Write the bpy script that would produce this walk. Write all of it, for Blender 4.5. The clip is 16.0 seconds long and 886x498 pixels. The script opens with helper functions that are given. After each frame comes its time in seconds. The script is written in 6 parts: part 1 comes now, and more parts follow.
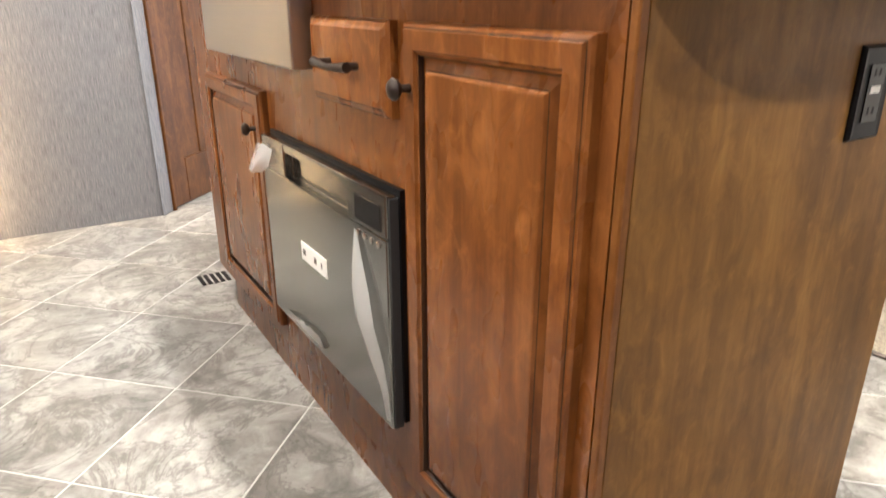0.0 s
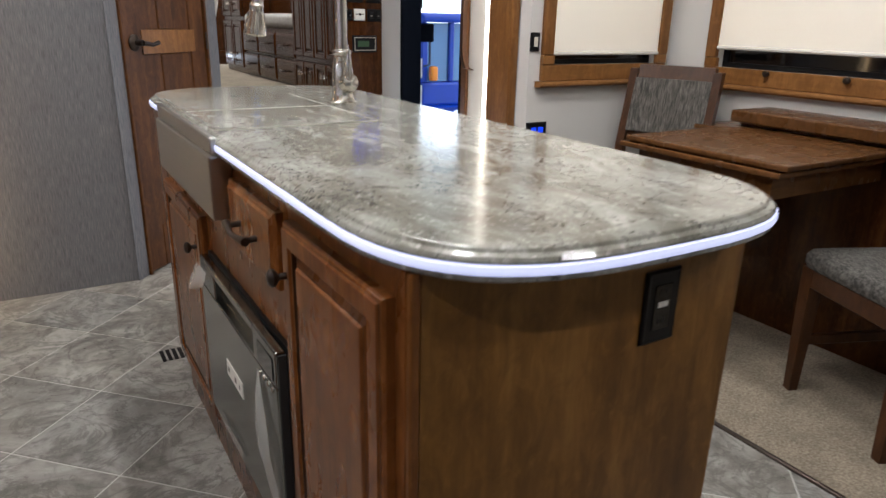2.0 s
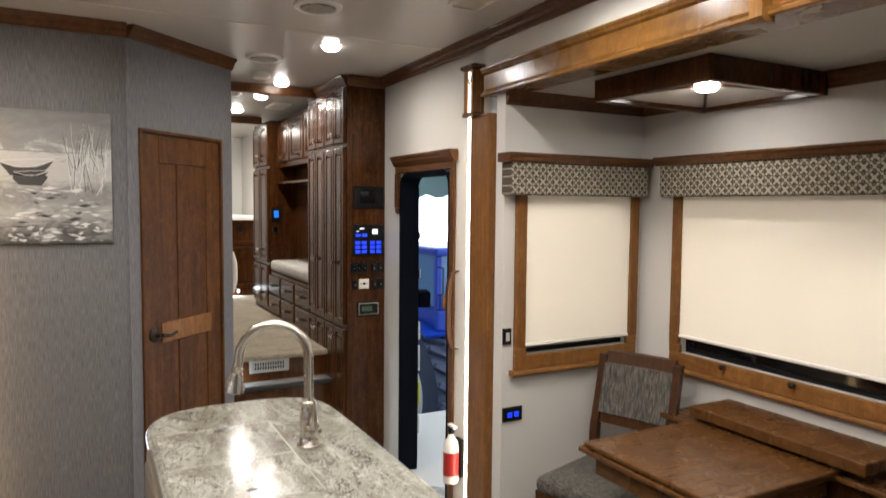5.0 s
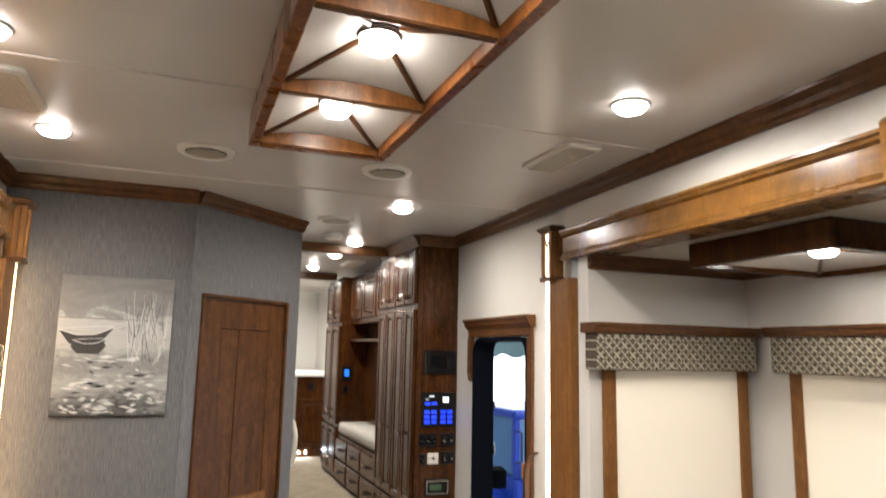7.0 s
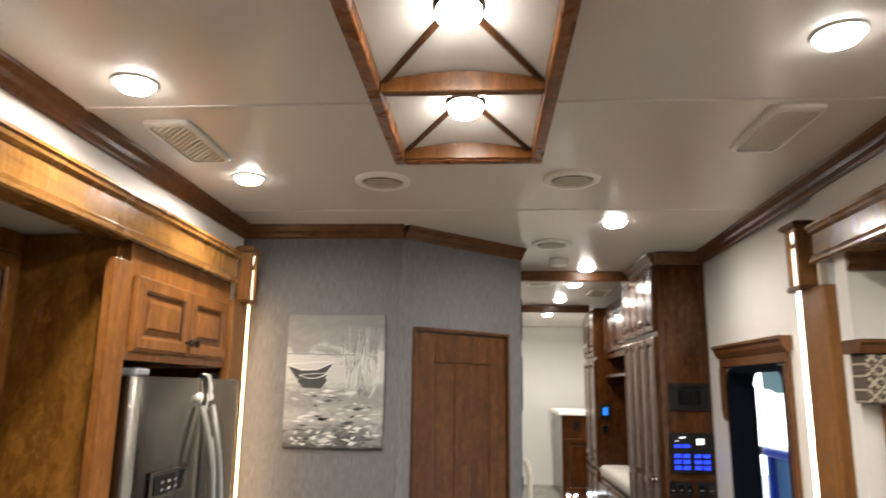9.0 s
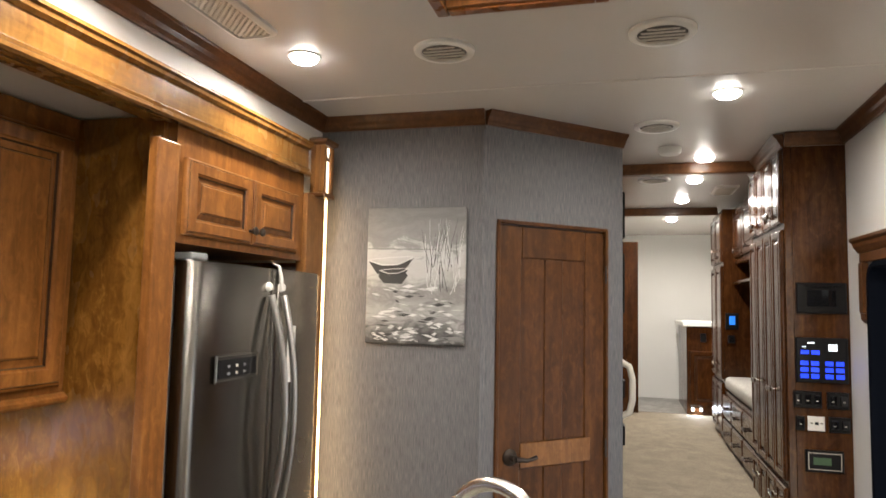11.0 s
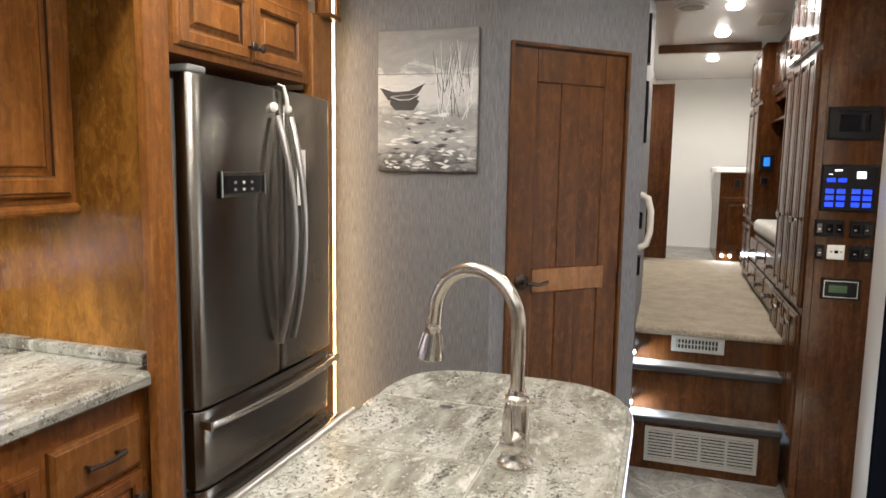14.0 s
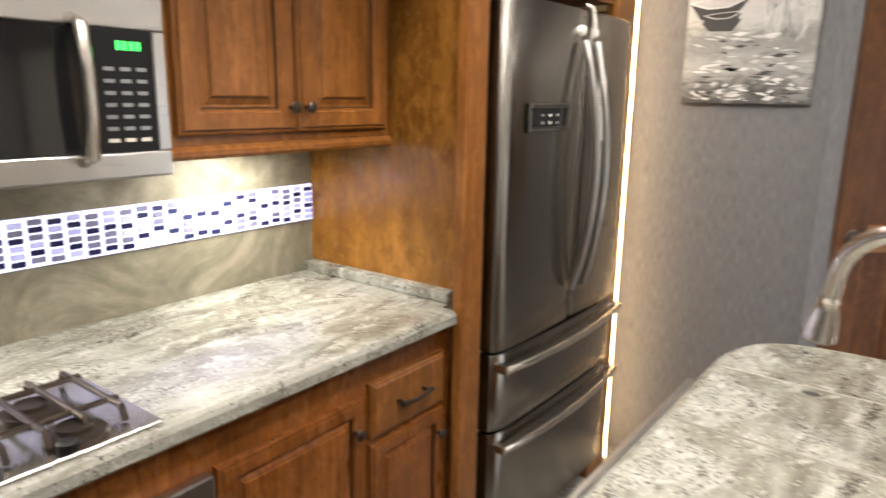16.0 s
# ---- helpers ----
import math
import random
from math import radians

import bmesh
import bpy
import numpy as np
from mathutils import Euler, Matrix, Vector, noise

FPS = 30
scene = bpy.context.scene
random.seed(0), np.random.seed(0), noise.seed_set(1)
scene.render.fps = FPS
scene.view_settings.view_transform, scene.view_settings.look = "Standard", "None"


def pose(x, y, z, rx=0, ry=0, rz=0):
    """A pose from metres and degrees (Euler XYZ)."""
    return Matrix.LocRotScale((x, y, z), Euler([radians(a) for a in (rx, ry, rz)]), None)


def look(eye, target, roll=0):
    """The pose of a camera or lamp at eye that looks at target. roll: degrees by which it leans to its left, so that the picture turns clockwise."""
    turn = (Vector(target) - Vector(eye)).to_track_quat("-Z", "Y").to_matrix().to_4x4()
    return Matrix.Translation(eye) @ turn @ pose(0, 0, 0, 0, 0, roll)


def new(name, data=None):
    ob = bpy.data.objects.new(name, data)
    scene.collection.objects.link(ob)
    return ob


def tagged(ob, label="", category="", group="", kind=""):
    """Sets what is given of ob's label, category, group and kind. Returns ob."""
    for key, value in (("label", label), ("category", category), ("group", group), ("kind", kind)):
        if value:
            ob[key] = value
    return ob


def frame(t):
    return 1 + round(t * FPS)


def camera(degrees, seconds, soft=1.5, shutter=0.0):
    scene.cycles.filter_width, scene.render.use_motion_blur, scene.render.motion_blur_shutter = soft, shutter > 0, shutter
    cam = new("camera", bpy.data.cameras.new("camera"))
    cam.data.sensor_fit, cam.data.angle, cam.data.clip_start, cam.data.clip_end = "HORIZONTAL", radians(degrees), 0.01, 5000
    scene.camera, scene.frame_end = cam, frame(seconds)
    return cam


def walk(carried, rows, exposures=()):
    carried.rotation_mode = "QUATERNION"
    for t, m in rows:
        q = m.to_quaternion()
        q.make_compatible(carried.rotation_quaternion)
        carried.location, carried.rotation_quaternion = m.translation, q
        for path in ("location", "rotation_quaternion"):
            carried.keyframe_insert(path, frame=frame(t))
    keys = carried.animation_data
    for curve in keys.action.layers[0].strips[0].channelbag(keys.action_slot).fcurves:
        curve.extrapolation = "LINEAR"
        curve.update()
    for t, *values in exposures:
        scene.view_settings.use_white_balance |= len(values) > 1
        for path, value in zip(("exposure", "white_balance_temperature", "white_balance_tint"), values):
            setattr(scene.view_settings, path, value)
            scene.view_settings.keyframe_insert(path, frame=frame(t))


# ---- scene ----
cam = camera(66.5, 16.0, shutter=0.5)
PATH = [
    (0, (0.274, 0.267, 0.877), (1.263, 1.857, 0.174), -0.1),
    (0.5, (0.3, 0.244, 0.923), (1.3, 1.866, 0.316), 0.7),
    (1, (0.325, 0.216, 0.974), (1.332, 1.863, 0.452), 0.9),
    (1.5, (0.359, 0.163, 1.032), (1.363, 1.811, 0.509), 1.1),
    (2, (0.412, 0.102, 1.137), (1.395, 1.722, 0.497), 1.3),
    (2.5, (0.434, 0.012, 1.286), (1.403, 1.629, 0.618), 1.4),
    (3, (0.463, -0.066, 1.396), (1.396, 1.572, 0.729), 1.5),
    (3.5, (0.483, -0.122, 1.472), (1.415, 1.547, 0.884), 1.6),
    (4, (0.495, -0.182, 1.546), (1.439, 1.53, 1.124), 1.5),
    (4.2, (0.505, -0.203, 1.568), (1.45, 1.525, 1.224), 1.5),
    (6.3, (0.633, -0.004, 1.745), (1.478, 1.806, 1.846), 1.2),
    (6.5, (0.651, 0.012, 1.75), (1.443, 1.843, 1.892), 1.2),
    (7, (0.686, 0.08, 1.762), (1.392, 1.926, 2.063), 1.2),
    (7.5, (0.713, 0.166, 1.766), (1.3, 2.028, 2.2), 1.1),
    (8, (0.807, 0.201, 1.765), (1.233, 2.1, 2.227), 0.9),
    (8.5, (0.974, 0.23, 1.747), (1.134, 2.17, 2.203), 0.8),
    (9, (1.087, 0.267, 1.734), (0.961, 2.223, 2.136), 0.8),
    (9.2, (1.105, 0.289, 1.731), (0.889, 2.243, 2.097), 0.9),
    (11.3, (1.317, 0.536, 1.614), (0.797, 2.463, 1.746), 1.1),
    (11.5, (1.344, 0.54, 1.595), (0.824, 2.468, 1.703), 1.0),
    (12, (1.369, 0.549, 1.576), (0.84, 2.477, 1.604), 1.1),
    (12.5, (1.376, 0.551, 1.549), (0.832, 2.475, 1.503), 1.0),
    (13, (1.378, 0.56, 1.529), (0.815, 2.475, 1.414), 0.9),
    (13.5, (1.384, 0.57, 1.511), (0.786, 2.469, 1.331), 0.9),
    (14, (1.386, 0.572, 1.495), (0.764, 2.457, 1.254), 0.9),
    (14.5, (1.357, 0.583, 1.482), (0.69, 2.444, 1.18), 0.9),
    (15, (1.304, 0.595, 1.478), (0.493, 2.387, 1.114), 0.9),
    (15.5, (1.196, 0.608, 1.477), (0.21, 2.297, 1.058), 1.1),
    (16, (1.07, 0.627, 1.489), (-0.103, 2.185, 1.045), 0.9),
]
walk(cam, [(t, look(eye, target, roll)) for t, eye, target, roll in PATH],
     [(0.0, 1.6, 6050, 10), (0.5, 1.45, 6050, 10), (1.0, 1.05, 6000, 10), (1.5, 0.1, 5900, 10), (2.0, -0.2, 5750, 10), (3.5, -0.36, 6100, 10), (4.2, -0.32, 6200, 10),
      (6.3, -0.04, 6400, 10), (9.0, 0.02, 6400, 10), (14.0, 0.09, 6250, 10), (16.0, 0.27, 6300, 10)])

# ---- light and exposure ----
scene.view_settings.exposure = 0.0
world = bpy.data.worlds.new("hall_world")
scene.world = world
world.use_nodes = True
world.node_tree.nodes["Background"].inputs[0].default_value = (0.75, 0.85, 1.0, 1)
world.node_tree.nodes["Background"].inputs[1].default_value = 0.25
CEIL = 2.45
PUCK_W = 9.0
PUCKS = [(0.237, 1.745), (0.255, 2.50), (1.803, 1.57), (1.648, 3.16), (0.235, 0.70), (1.81, 0.88), (0.235, -0.7), (1.83, -0.8),
         (1.69, 4.30), (1.70, 4.94), (1.69, 5.77), (1.69, 6.9)]
BLIND_W = 0.7
SKYPUCKS = [(1.037, 1.837), (1.037, 1.405), (1.037, 0.973)]


def puck_lamp(x, y, z, watts, size=0.07, color=(1.0, 0.905, 0.79)):
    l = bpy.data.lights.new("puck_light", "AREA")
    l.shape, l.size, l.energy, l.color, l.spread = "DISK", size, watts, color, radians(170)
    new("puck_light", l).matrix_world = pose(x, y, z)


for px, py in PUCKS:
    puck_lamp(px, py, CEIL - 0.040, PUCK_W if py < 4 else PUCK_W * (1.0 if py < 6 else 2.6))
for px, py in SKYPUCKS:
    puck_lamp(px, py, 2.386, PUCK_W)
puck_lamp(2.68, 1.7175, 2.085, PUCK_W * 0.2)
puck_lamp(-0.45, 1.75, 1.335, 5.0, 0.10, (1.0, 0.93, 0.8))
for lx, ly, lz, ang in ((1.285, 4.03, 0.333, 38), (1.285, 4.135, 0.567, 38)):
    l = bpy.data.lights.new("step_lamp", "AREA")
    l.shape, l.size, l.energy, l.color = "DISK", 0.02, 2.2, (0.78, 0.9, 1.0)
    new("step_lamp", l).matrix_world = pose(lx, ly, lz, 0, -ang, 0)
l = bpy.data.lights.new("vanity_lamp", "AREA")
l.shape, l.size, l.energy, l.color = "DISK", 0.03, 1.5, (0.85, 0.93, 1.0)
new("vanity_lamp", l).matrix_world = pose(1.9, 7.135, 0.76, -35, 0, 0)
# lamps added in the window openings, standing in for showroom light behind the blinds
for m, sx, sy in ((pose(2.615, 2.432, 1.36, -90, 0, 0), 0.60, 0.70), (pose(3.052, 1.40, 1.36, -90, 0, -90), 1.40, 0.70)):
    l = bpy.data.lights.new("blind_backlight", "AREA")
    l.shape, l.size, l.size_y, l.energy, l.color = "RECTANGLE", sx, sy, BLIND_W * sx * sy, (1.0, 0.985, 0.96)
    new("blind_backlight", l).matrix_world = m
# extra lamp without a fixture, added below the microwave to brighten splash and cooktop
puck_lamp(-0.42, 0.9, 1.30, 4.0, 0.10, (1.0, 0.93, 0.8))

# ---- materials ----
MATS = {}


class Mat:
    """A small wrapper round one node material."""

    def __init__(self, name, color=(0.5, 0.5, 0.5), rough=0.5, metal=0.0, spec=0.5):
        self.m = bpy.data.materials.new(name)
        self.m.use_nodes = True
        self.t = self.m.node_tree
        self.b = self.t.nodes["Principled BSDF"]
        self.set("Base Color", (*color, 1))
        self.set("Roughness", rough)
        self.set("Metallic", metal)
        self.set("Specular IOR Level", spec)
        MATS[name] = self.m

    def set(self, sock, v):
        self.b.inputs[sock].default_value = v

    def node(self, kind, **kw):
        n = self.t.nodes.new(kind)
        for k, v in kw.items():
            n.inputs[k.replace("_", " ")].default_value = v
        return n

    def link(self, a, b):
        self.t.links.new(a, b)

    def coords(self, scale=(1, 1, 1), rot=(0, 0, 0), space="Object", jitter=0.0):
        c = self.node("ShaderNodeTexCoord")
        m = self.node("ShaderNodeMapping")
        m.inputs["Scale"].default_value = scale
        m.inputs["Rotation"].default_value = [radians(a) for a in rot]
        src = c.outputs[space]
        if jitter:
            o = self.node("ShaderNodeObjectInfo")
            v = self.node("ShaderNodeVectorMath")
            v.operation = "SCALE"
            one = self.node("ShaderNodeCombineXYZ")
            for k in range(3):
                self.link(o.outputs["Random"], one.inputs[k])
            self.link(one.outputs[0], v.inputs[0])
            v.inputs["Scale"].default_value = jitter
            a = self.node("ShaderNodeVectorMath")
            self.link(src, a.inputs[0])
            self.link(v.outputs[0], a.inputs[1])
            src = a.outputs[0]
        self.link(src, m.inputs["Vector"])
        return m.outputs[0]

    def noise(self, vec, scale, detail=4.0, rough=0.55, distort=0.0):
        n = self.node("ShaderNodeTexNoise", Scale=scale, Detail=detail, Roughness=rough, Distortion=distort)
        self.link(vec, n.inputs["Vector"])
        return n.outputs["Fac"]

    def ramp(self, fac, stops):
        r = self.node("ShaderNodeValToRGB")
        e = r.color_ramp.elements
        while len(e) < len(stops):
            e.new(0.5)
        for k, (p, c) in enumerate(stops):
            e[k].position = p
            e[k].color = (*c, 1) if len(c) == 3 else c
        self.link(fac, r.inputs[0])
        return r.outputs[0]

    def mix(self, fac, a, b, mode="MIX"):
        n = self.node("ShaderNodeMix")
        n.data_type, n.blend_type = "RGBA", mode
        for sock, v in ((n.inputs[0], fac), (n.inputs[6], a), (n.inputs[7], b)):
            if isinstance(v, (int, float)):
                sock.default_value = v
            elif isinstance(v, tuple):
                sock.default_value = (*v, 1)
            else:
                self.link(v, sock)
        return n.outputs[2]

    def color(self, out):
        self.link(out, self.b.inputs["Base Color"])

    def bump(self, fac, strength=0.2, dist=0.002):
        n = self.node("ShaderNodeBump", Strength=strength, Distance=dist)
        self.link(fac, n.inputs["Height"])
        self.link(n.outputs[0], self.b.inputs["Normal"])

    def roughness(self, fac, lo, hi):
        n = self.node("ShaderNodeMapRange")
        n.inputs["To Min"].default_value, n.inputs["To Max"].default_value = lo, hi
        self.link(fac, n.inputs["Value"])
        self.link(n.outputs[0], self.b.inputs["Roughness"])

    def glow(self, color, strength):
        self.set("Emission Color", (*color, 1))
        self.set("Emission Strength", strength)


def calc(mat, op, a, b):
    n = mat.node("ShaderNodeMath")
    n.operation = op
    for k, v in enumerate((a, b)):
        if isinstance(v, (int, float)):
            n.inputs[k].default_value = v
        else:
            mat.link(v, n.inputs[k])
    return n.outputs[0]


def wood(name, dark, mid, light, rough=0.32, grain=(16, 16, 1.3), coat=0.06, mottle=1.0):
    dark, mid, light = (tuple(c * k for c, k in zip(q, (1.0, 0.95, 0.80))) for q in (dark, mid, light))
    w = Mat(name, mid, rough, 0.0, 0.25)
    v = w.coords(grain, jitter=3.0)
    g = w.noise(v, 2.2, 6, 0.6, 0.6)
    fine = w.noise(w.coords((120, 120, 4), jitter=3.0), 1.5, 3)
    blot = w.noise(w.coords((5, 5, 2.2), jitter=5.0), 1.6, 3, 0.6)
    c = w.ramp(g, [(0.22, dark), (0.5, mid), (0.82, light)])
    c = w.mix(w.ramp(blot, [(0.38, (0, 0, 0)), (0.7, (1, 1, 1))]), c, w.mix(0.55, c, dark))
    mott = w.noise(w.coords((26, 26, 14), jitter=5.0), 1.3, 5, 0.7, 0.8)
    c = w.mix(w.ramp(mott, [(0.50, (0, 0, 0)), (0.66, (0.75 * mottle,) * 3)]), c, w.mix(0.7, c, dark))
    c = w.mix(w.ramp(mott, [(0.30, (0.6 * mottle,) * 3), (0.47, (0, 0, 0))]), c, light)
    c = w.mix(0.2, c, w.ramp(fine, [(0.35, (0.55, 0.5, 0.45)), (0.6, (1, 1, 1))]), "MULTIPLY")
    w.color(c)
    w.bump(fine, 0.06, 0.001)
    w.roughness(blot, rough - 0.06, rough + 0.1)
    w.set("Coat Weight", coat)
    w.set("Coat Roughness", 0.18)
    return w


wood("cherry", (0.090, 0.030, 0.0085), (0.205, 0.074, 0.020), (0.32, 0.132, 0.042), 0.26, coat=0.10)
wood("cherry_gold", (0.11, 0.041, 0.0105), (0.21, 0.085, 0.023), (0.31, 0.143, 0.046))
wood("burl_panel", (0.070, 0.031, 0.008), (0.225, 0.112, 0.027), (0.40, 0.215, 0.060), 0.42, (7, 7, 0.9), 0.0, 0.55)
wood("walnut", (0.024, 0.0082, 0.0026), (0.058, 0.0205, 0.0062), (0.105, 0.040, 0.0125), 0.20, coat=0.12)
wood("door_oak", (0.036, 0.0125, 0.003), (0.090, 0.034, 0.0078), (0.15, 0.061, 0.014), 0.45, (10, 10, 0.9), 0.0)
wood("chair_wood", (0.030, 0.012, 0.005), (0.060, 0.024, 0.009), (0.095, 0.040, 0.016), 0.35)
wood("table_wood", (0.058, 0.025, 0.009), (0.105, 0.048, 0.017), (0.150, 0.073, 0.028), 0.25, (2, 18, 18), 0.06, 0.25)
wood("window_wood", (0.16, 0.072, 0.022), (0.25, 0.12, 0.040), (0.33, 0.165, 0.062), 0.4, (2, 2, 14))
wood("trim_wood", (0.055, 0.022, 0.009), (0.10, 0.042, 0.016), (0.16, 0.07, 0.028), 0.3, (2, 2, 20))

g = Mat("granite_laminate", (0.4, 0.36, 0.3), 0.12)
v = g.coords((1, 1, 1))
big = g.noise(g.coords((4.5, 2.0, 4), (0, 0, -22)), 1.7, 7, 0.68, 0.8)
med = g.noise(v, 30, 7, 0.75, 0.5)
fine = g.noise(v, 110, 3, 0.6)
streak = g.noise(g.coords((8, 4.0, 8), (0, 0, -22)), 2.0, 9, 0.78, 0.5)
c = g.ramp(big, [(0.33, (0.098, 0.095, 0.077)), (0.47, (0.178, 0.173, 0.144)), (0.58, (0.27, 0.27, 0.242)), (0.72, (0.18, 0.175, 0.146))])
c = g.mix(g.ramp(streak, [(0.53, (0, 0, 0)), (0.62, (0.65, 0.65, 0.65))]), c, (0.42, 0.42, 0.39))
c = g.mix(g.ramp(med, [(0.58, (0, 0, 0)), (0.66, (0.8, 0.8, 0.8))]), c, (0.075, 0.066, 0.048))
clus = g.noise(g.coords((5, 2.2, 4), (0, 0, -22)), 2.6, 4, 0.6, 0.4)
speck = calc(g, "ADD", g.noise(v, 130, 4, 0.7, 0.3), calc(g, "MULTIPLY", calc(g, "SUBTRACT", clus, 0.5), 0.55))
c = g.mix(g.ramp(speck, [(0.58, (0, 0, 0)), (0.65, (0.85, 0.85, 0.85))]), c, (0.028, 0.026, 0.022))
c = g.mix(g.ramp(fine, [(0.60, (0, 0, 0)), (0.68, (0.55, 0.55, 0.55))]), c, (0.50, 0.49, 0.455))
g.color(c)
g.roughness(med, 0.10, 0.20)
g.bump(med, 0.03, 0.001)

f = Mat("floor_tile_vinyl", (0.4, 0.37, 0.33), 0.28)
v = f.coords((1, 1, 1), jitter=17.0)
big = f.noise(v, 5.5, 6, 0.62, 1.0)
vein = f.noise(v, 5, 8, 0.7, 1.0)
fine = f.noise(v, 60, 4)
c = f.ramp(big, [(0.28, (0.105, 0.100, 0.092)), (0.46, (0.225, 0.218, 0.203)), (0.60, (0.36, 0.355, 0.338)), (0.76, (0.185, 0.178, 0.164))])
c = f.mix(f.ramp(vein, [(0.46, (0, 0, 0)), (0.495, (0.65, 0.65, 0.65)), (0.545, (0, 0, 0))]), c, (0.085, 0.08, 0.072))
pat2 = f.noise(v, 17, 7, 0.7, 1.2)
c = f.mix(f.ramp(pat2, [(0.52, (0, 0, 0)), (0.72, (0.55, 0.55, 0.55))]), c, (0.12, 0.115, 0.105))
c = f.mix(f.ramp(pat2, [(0.26, (0.5, 0.5, 0.5)), (0.44, (0, 0, 0))]), c, (0.42, 0.42, 0.41))
o = f.node("ShaderNodeObjectInfo")
c = f.mix(0.5, c, f.ramp(o.outputs["Random"], [(0.0, (0.62, 0.61, 0.60)), (0.5, (1.0, 0.97, 0.91)), (1.0, (1.20, 1.12, 1.0))]), "MULTIPLY")
f.color(c)
f.roughness(fine, 0.22, 0.4)
f.bump(big, 0.12, 0.002)
Mat("grout", (0.50, 0.49, 0.46), 0.6)

w = Mat("grey_wallpaper", (0.3, 0.3, 0.3), 0.6)
s1 = w.noise(w.coords((400, 400, 20)), 1.0, 4, 0.6)
s2 = w.noise(w.coords((90, 90, 7)), 1.0, 3, 0.6)
c = w.ramp(s1, [(0.34, (0.090, 0.090, 0.098)), (0.52, (0.146, 0.146, 0.154)), (0.68, (0.205, 0.203, 0.207))])
c = w.mix(0.3, c, w.ramp(s2, [(0.35, (0.7, 0.7, 0.72)), (0.65, (1.05, 1.04, 1.02))]), "MULTIPLY")
w.color(c)
w.bump(s1, 0.35, 0.002)

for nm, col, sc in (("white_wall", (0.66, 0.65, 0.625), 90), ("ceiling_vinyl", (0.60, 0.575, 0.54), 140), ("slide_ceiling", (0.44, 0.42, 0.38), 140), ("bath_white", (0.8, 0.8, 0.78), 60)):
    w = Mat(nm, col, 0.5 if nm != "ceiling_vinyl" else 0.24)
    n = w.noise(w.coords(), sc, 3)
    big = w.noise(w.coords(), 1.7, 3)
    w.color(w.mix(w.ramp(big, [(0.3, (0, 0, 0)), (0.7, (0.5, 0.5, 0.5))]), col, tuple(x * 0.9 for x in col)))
    w.bump(n, 0.08, 0.001)

st = Mat("stainless", (0.46, 0.455, 0.44), 0.3, 1.0)
n = st.noise(st.coords((3, 3, 220)), 1.0, 3)
st.roughness(n, 0.24, 0.36)
st.bump(n, 0.02, 0.0005)
st2 = Mat("dark_stainless", (0.25, 0.255, 0.245), 0.2, 1.0)
n = st2.noise(st2.coords((3, 3, 200)), 1.0, 3)
st2.roughness(n, 0.14, 0.24)
Mat("brushed_nickel", (0.62, 0.59, 0.54), 0.24, 1.0)
Mat("bronze", (0.055, 0.042, 0.034), 0.35, 0.8)
Mat("fridge_grey", (0.22, 0.23, 0.235), 0.45, 0.2)
Mat("black_plastic", (0.007, 0.007, 0.008), 0.35, 0.0, 0.18)
Mat("black_rubber", (0.02, 0.02, 0.021), 0.7)
Mat("black_glass", (0.008, 0.008, 0.009), 0.06)
Mat("white_plastic", (0.75, 0.74, 0.70), 0.35)
Mat("cream_plastic", (0.62, 0.58, 0.50), 0.4)
Mat("paper", (0.8, 0.79, 0.75), 0.7)
# near-black, also laid flat as the shade inside holes, ducts and slots
Mat("dark_void", (0.01, 0.009, 0.008), 0.8)
Mat("red_paint", (0.35, 0.02, 0.02), 0.3)
Mat("yellow_tape", (0.6, 0.6, 0.02), 0.5)
fl = Mat("clear_film", (0.75, 0.75, 0.74), 0.2)
fl.set("Alpha", 0.4)

for nm, a, b, cc in (("chair_fabric", (0.034, 0.032, 0.030), (0.088, 0.081, 0.071), (0.165, 0.153, 0.135)),):
    w = Mat(nm, b, 0.9)
    s1 = w.noise(w.coords((230, 70, 12)), 1.0, 3, 0.7)
    s2 = w.noise(w.coords((25, 25, 25)), 1.0, 4)
    w.color(w.mix(0.5, w.ramp(s1, [(0.38, a), (0.5, b), (0.64, cc)]), w.ramp(s2, [(0.3, (0.6, 0.6, 0.6)), (0.7, (1.2, 1.2, 1.2))]), "MULTIPLY"))
    w.bump(s1, 0.4, 0.002)
w = Mat("carpet", (0.3, 0.25, 0.18), 0.95)
s1 = w.noise(w.coords(), 130, 5, 0.7)
s2 = w.noise(w.coords(), 9, 5, 0.65)
w.color(w.mix(0.55, w.ramp(s1, [(0.3, (0.12, 0.098, 0.07)), (0.5, (0.25, 0.21, 0.155)), (0.7, (0.39, 0.34, 0.265))]), w.ramp(s2, [(0.35, (0.62, 0.6, 0.58)), (0.65, (1.15, 1.13, 1.1))]), "MULTIPLY"))
w.bump(s1, 0.9, 0.006)
w = Mat("blind_cloth", (0.61, 0.58, 0.53), 0.85)
bt = w.node("ShaderNodeBsdfTranslucent", Color=(0.60, 0.585, 0.55, 1))
bs = w.node("ShaderNodeAddShader")
w.link(w.b.outputs[0], bs.inputs[0])
w.link(bt.outputs[0], bs.inputs[1])
w.link(bs.outputs[0], w.t.nodes["Material Output"].inputs[0])
s1 = w.noise(w.coords((30, 30, 500)), 1.0, 2)
w.bump(s1, 0.12, 0.0006)
w.color(w.mix(w.noise(w.coords(), 2.5, 3), (0.63, 0.605, 0.555), (0.57, 0.545, 0.495)))

# valance: an ornamental lattice of pale medallions on brown cloth
w = Mat("valance_cloth", (0.2, 0.17, 0.12), 0.9)
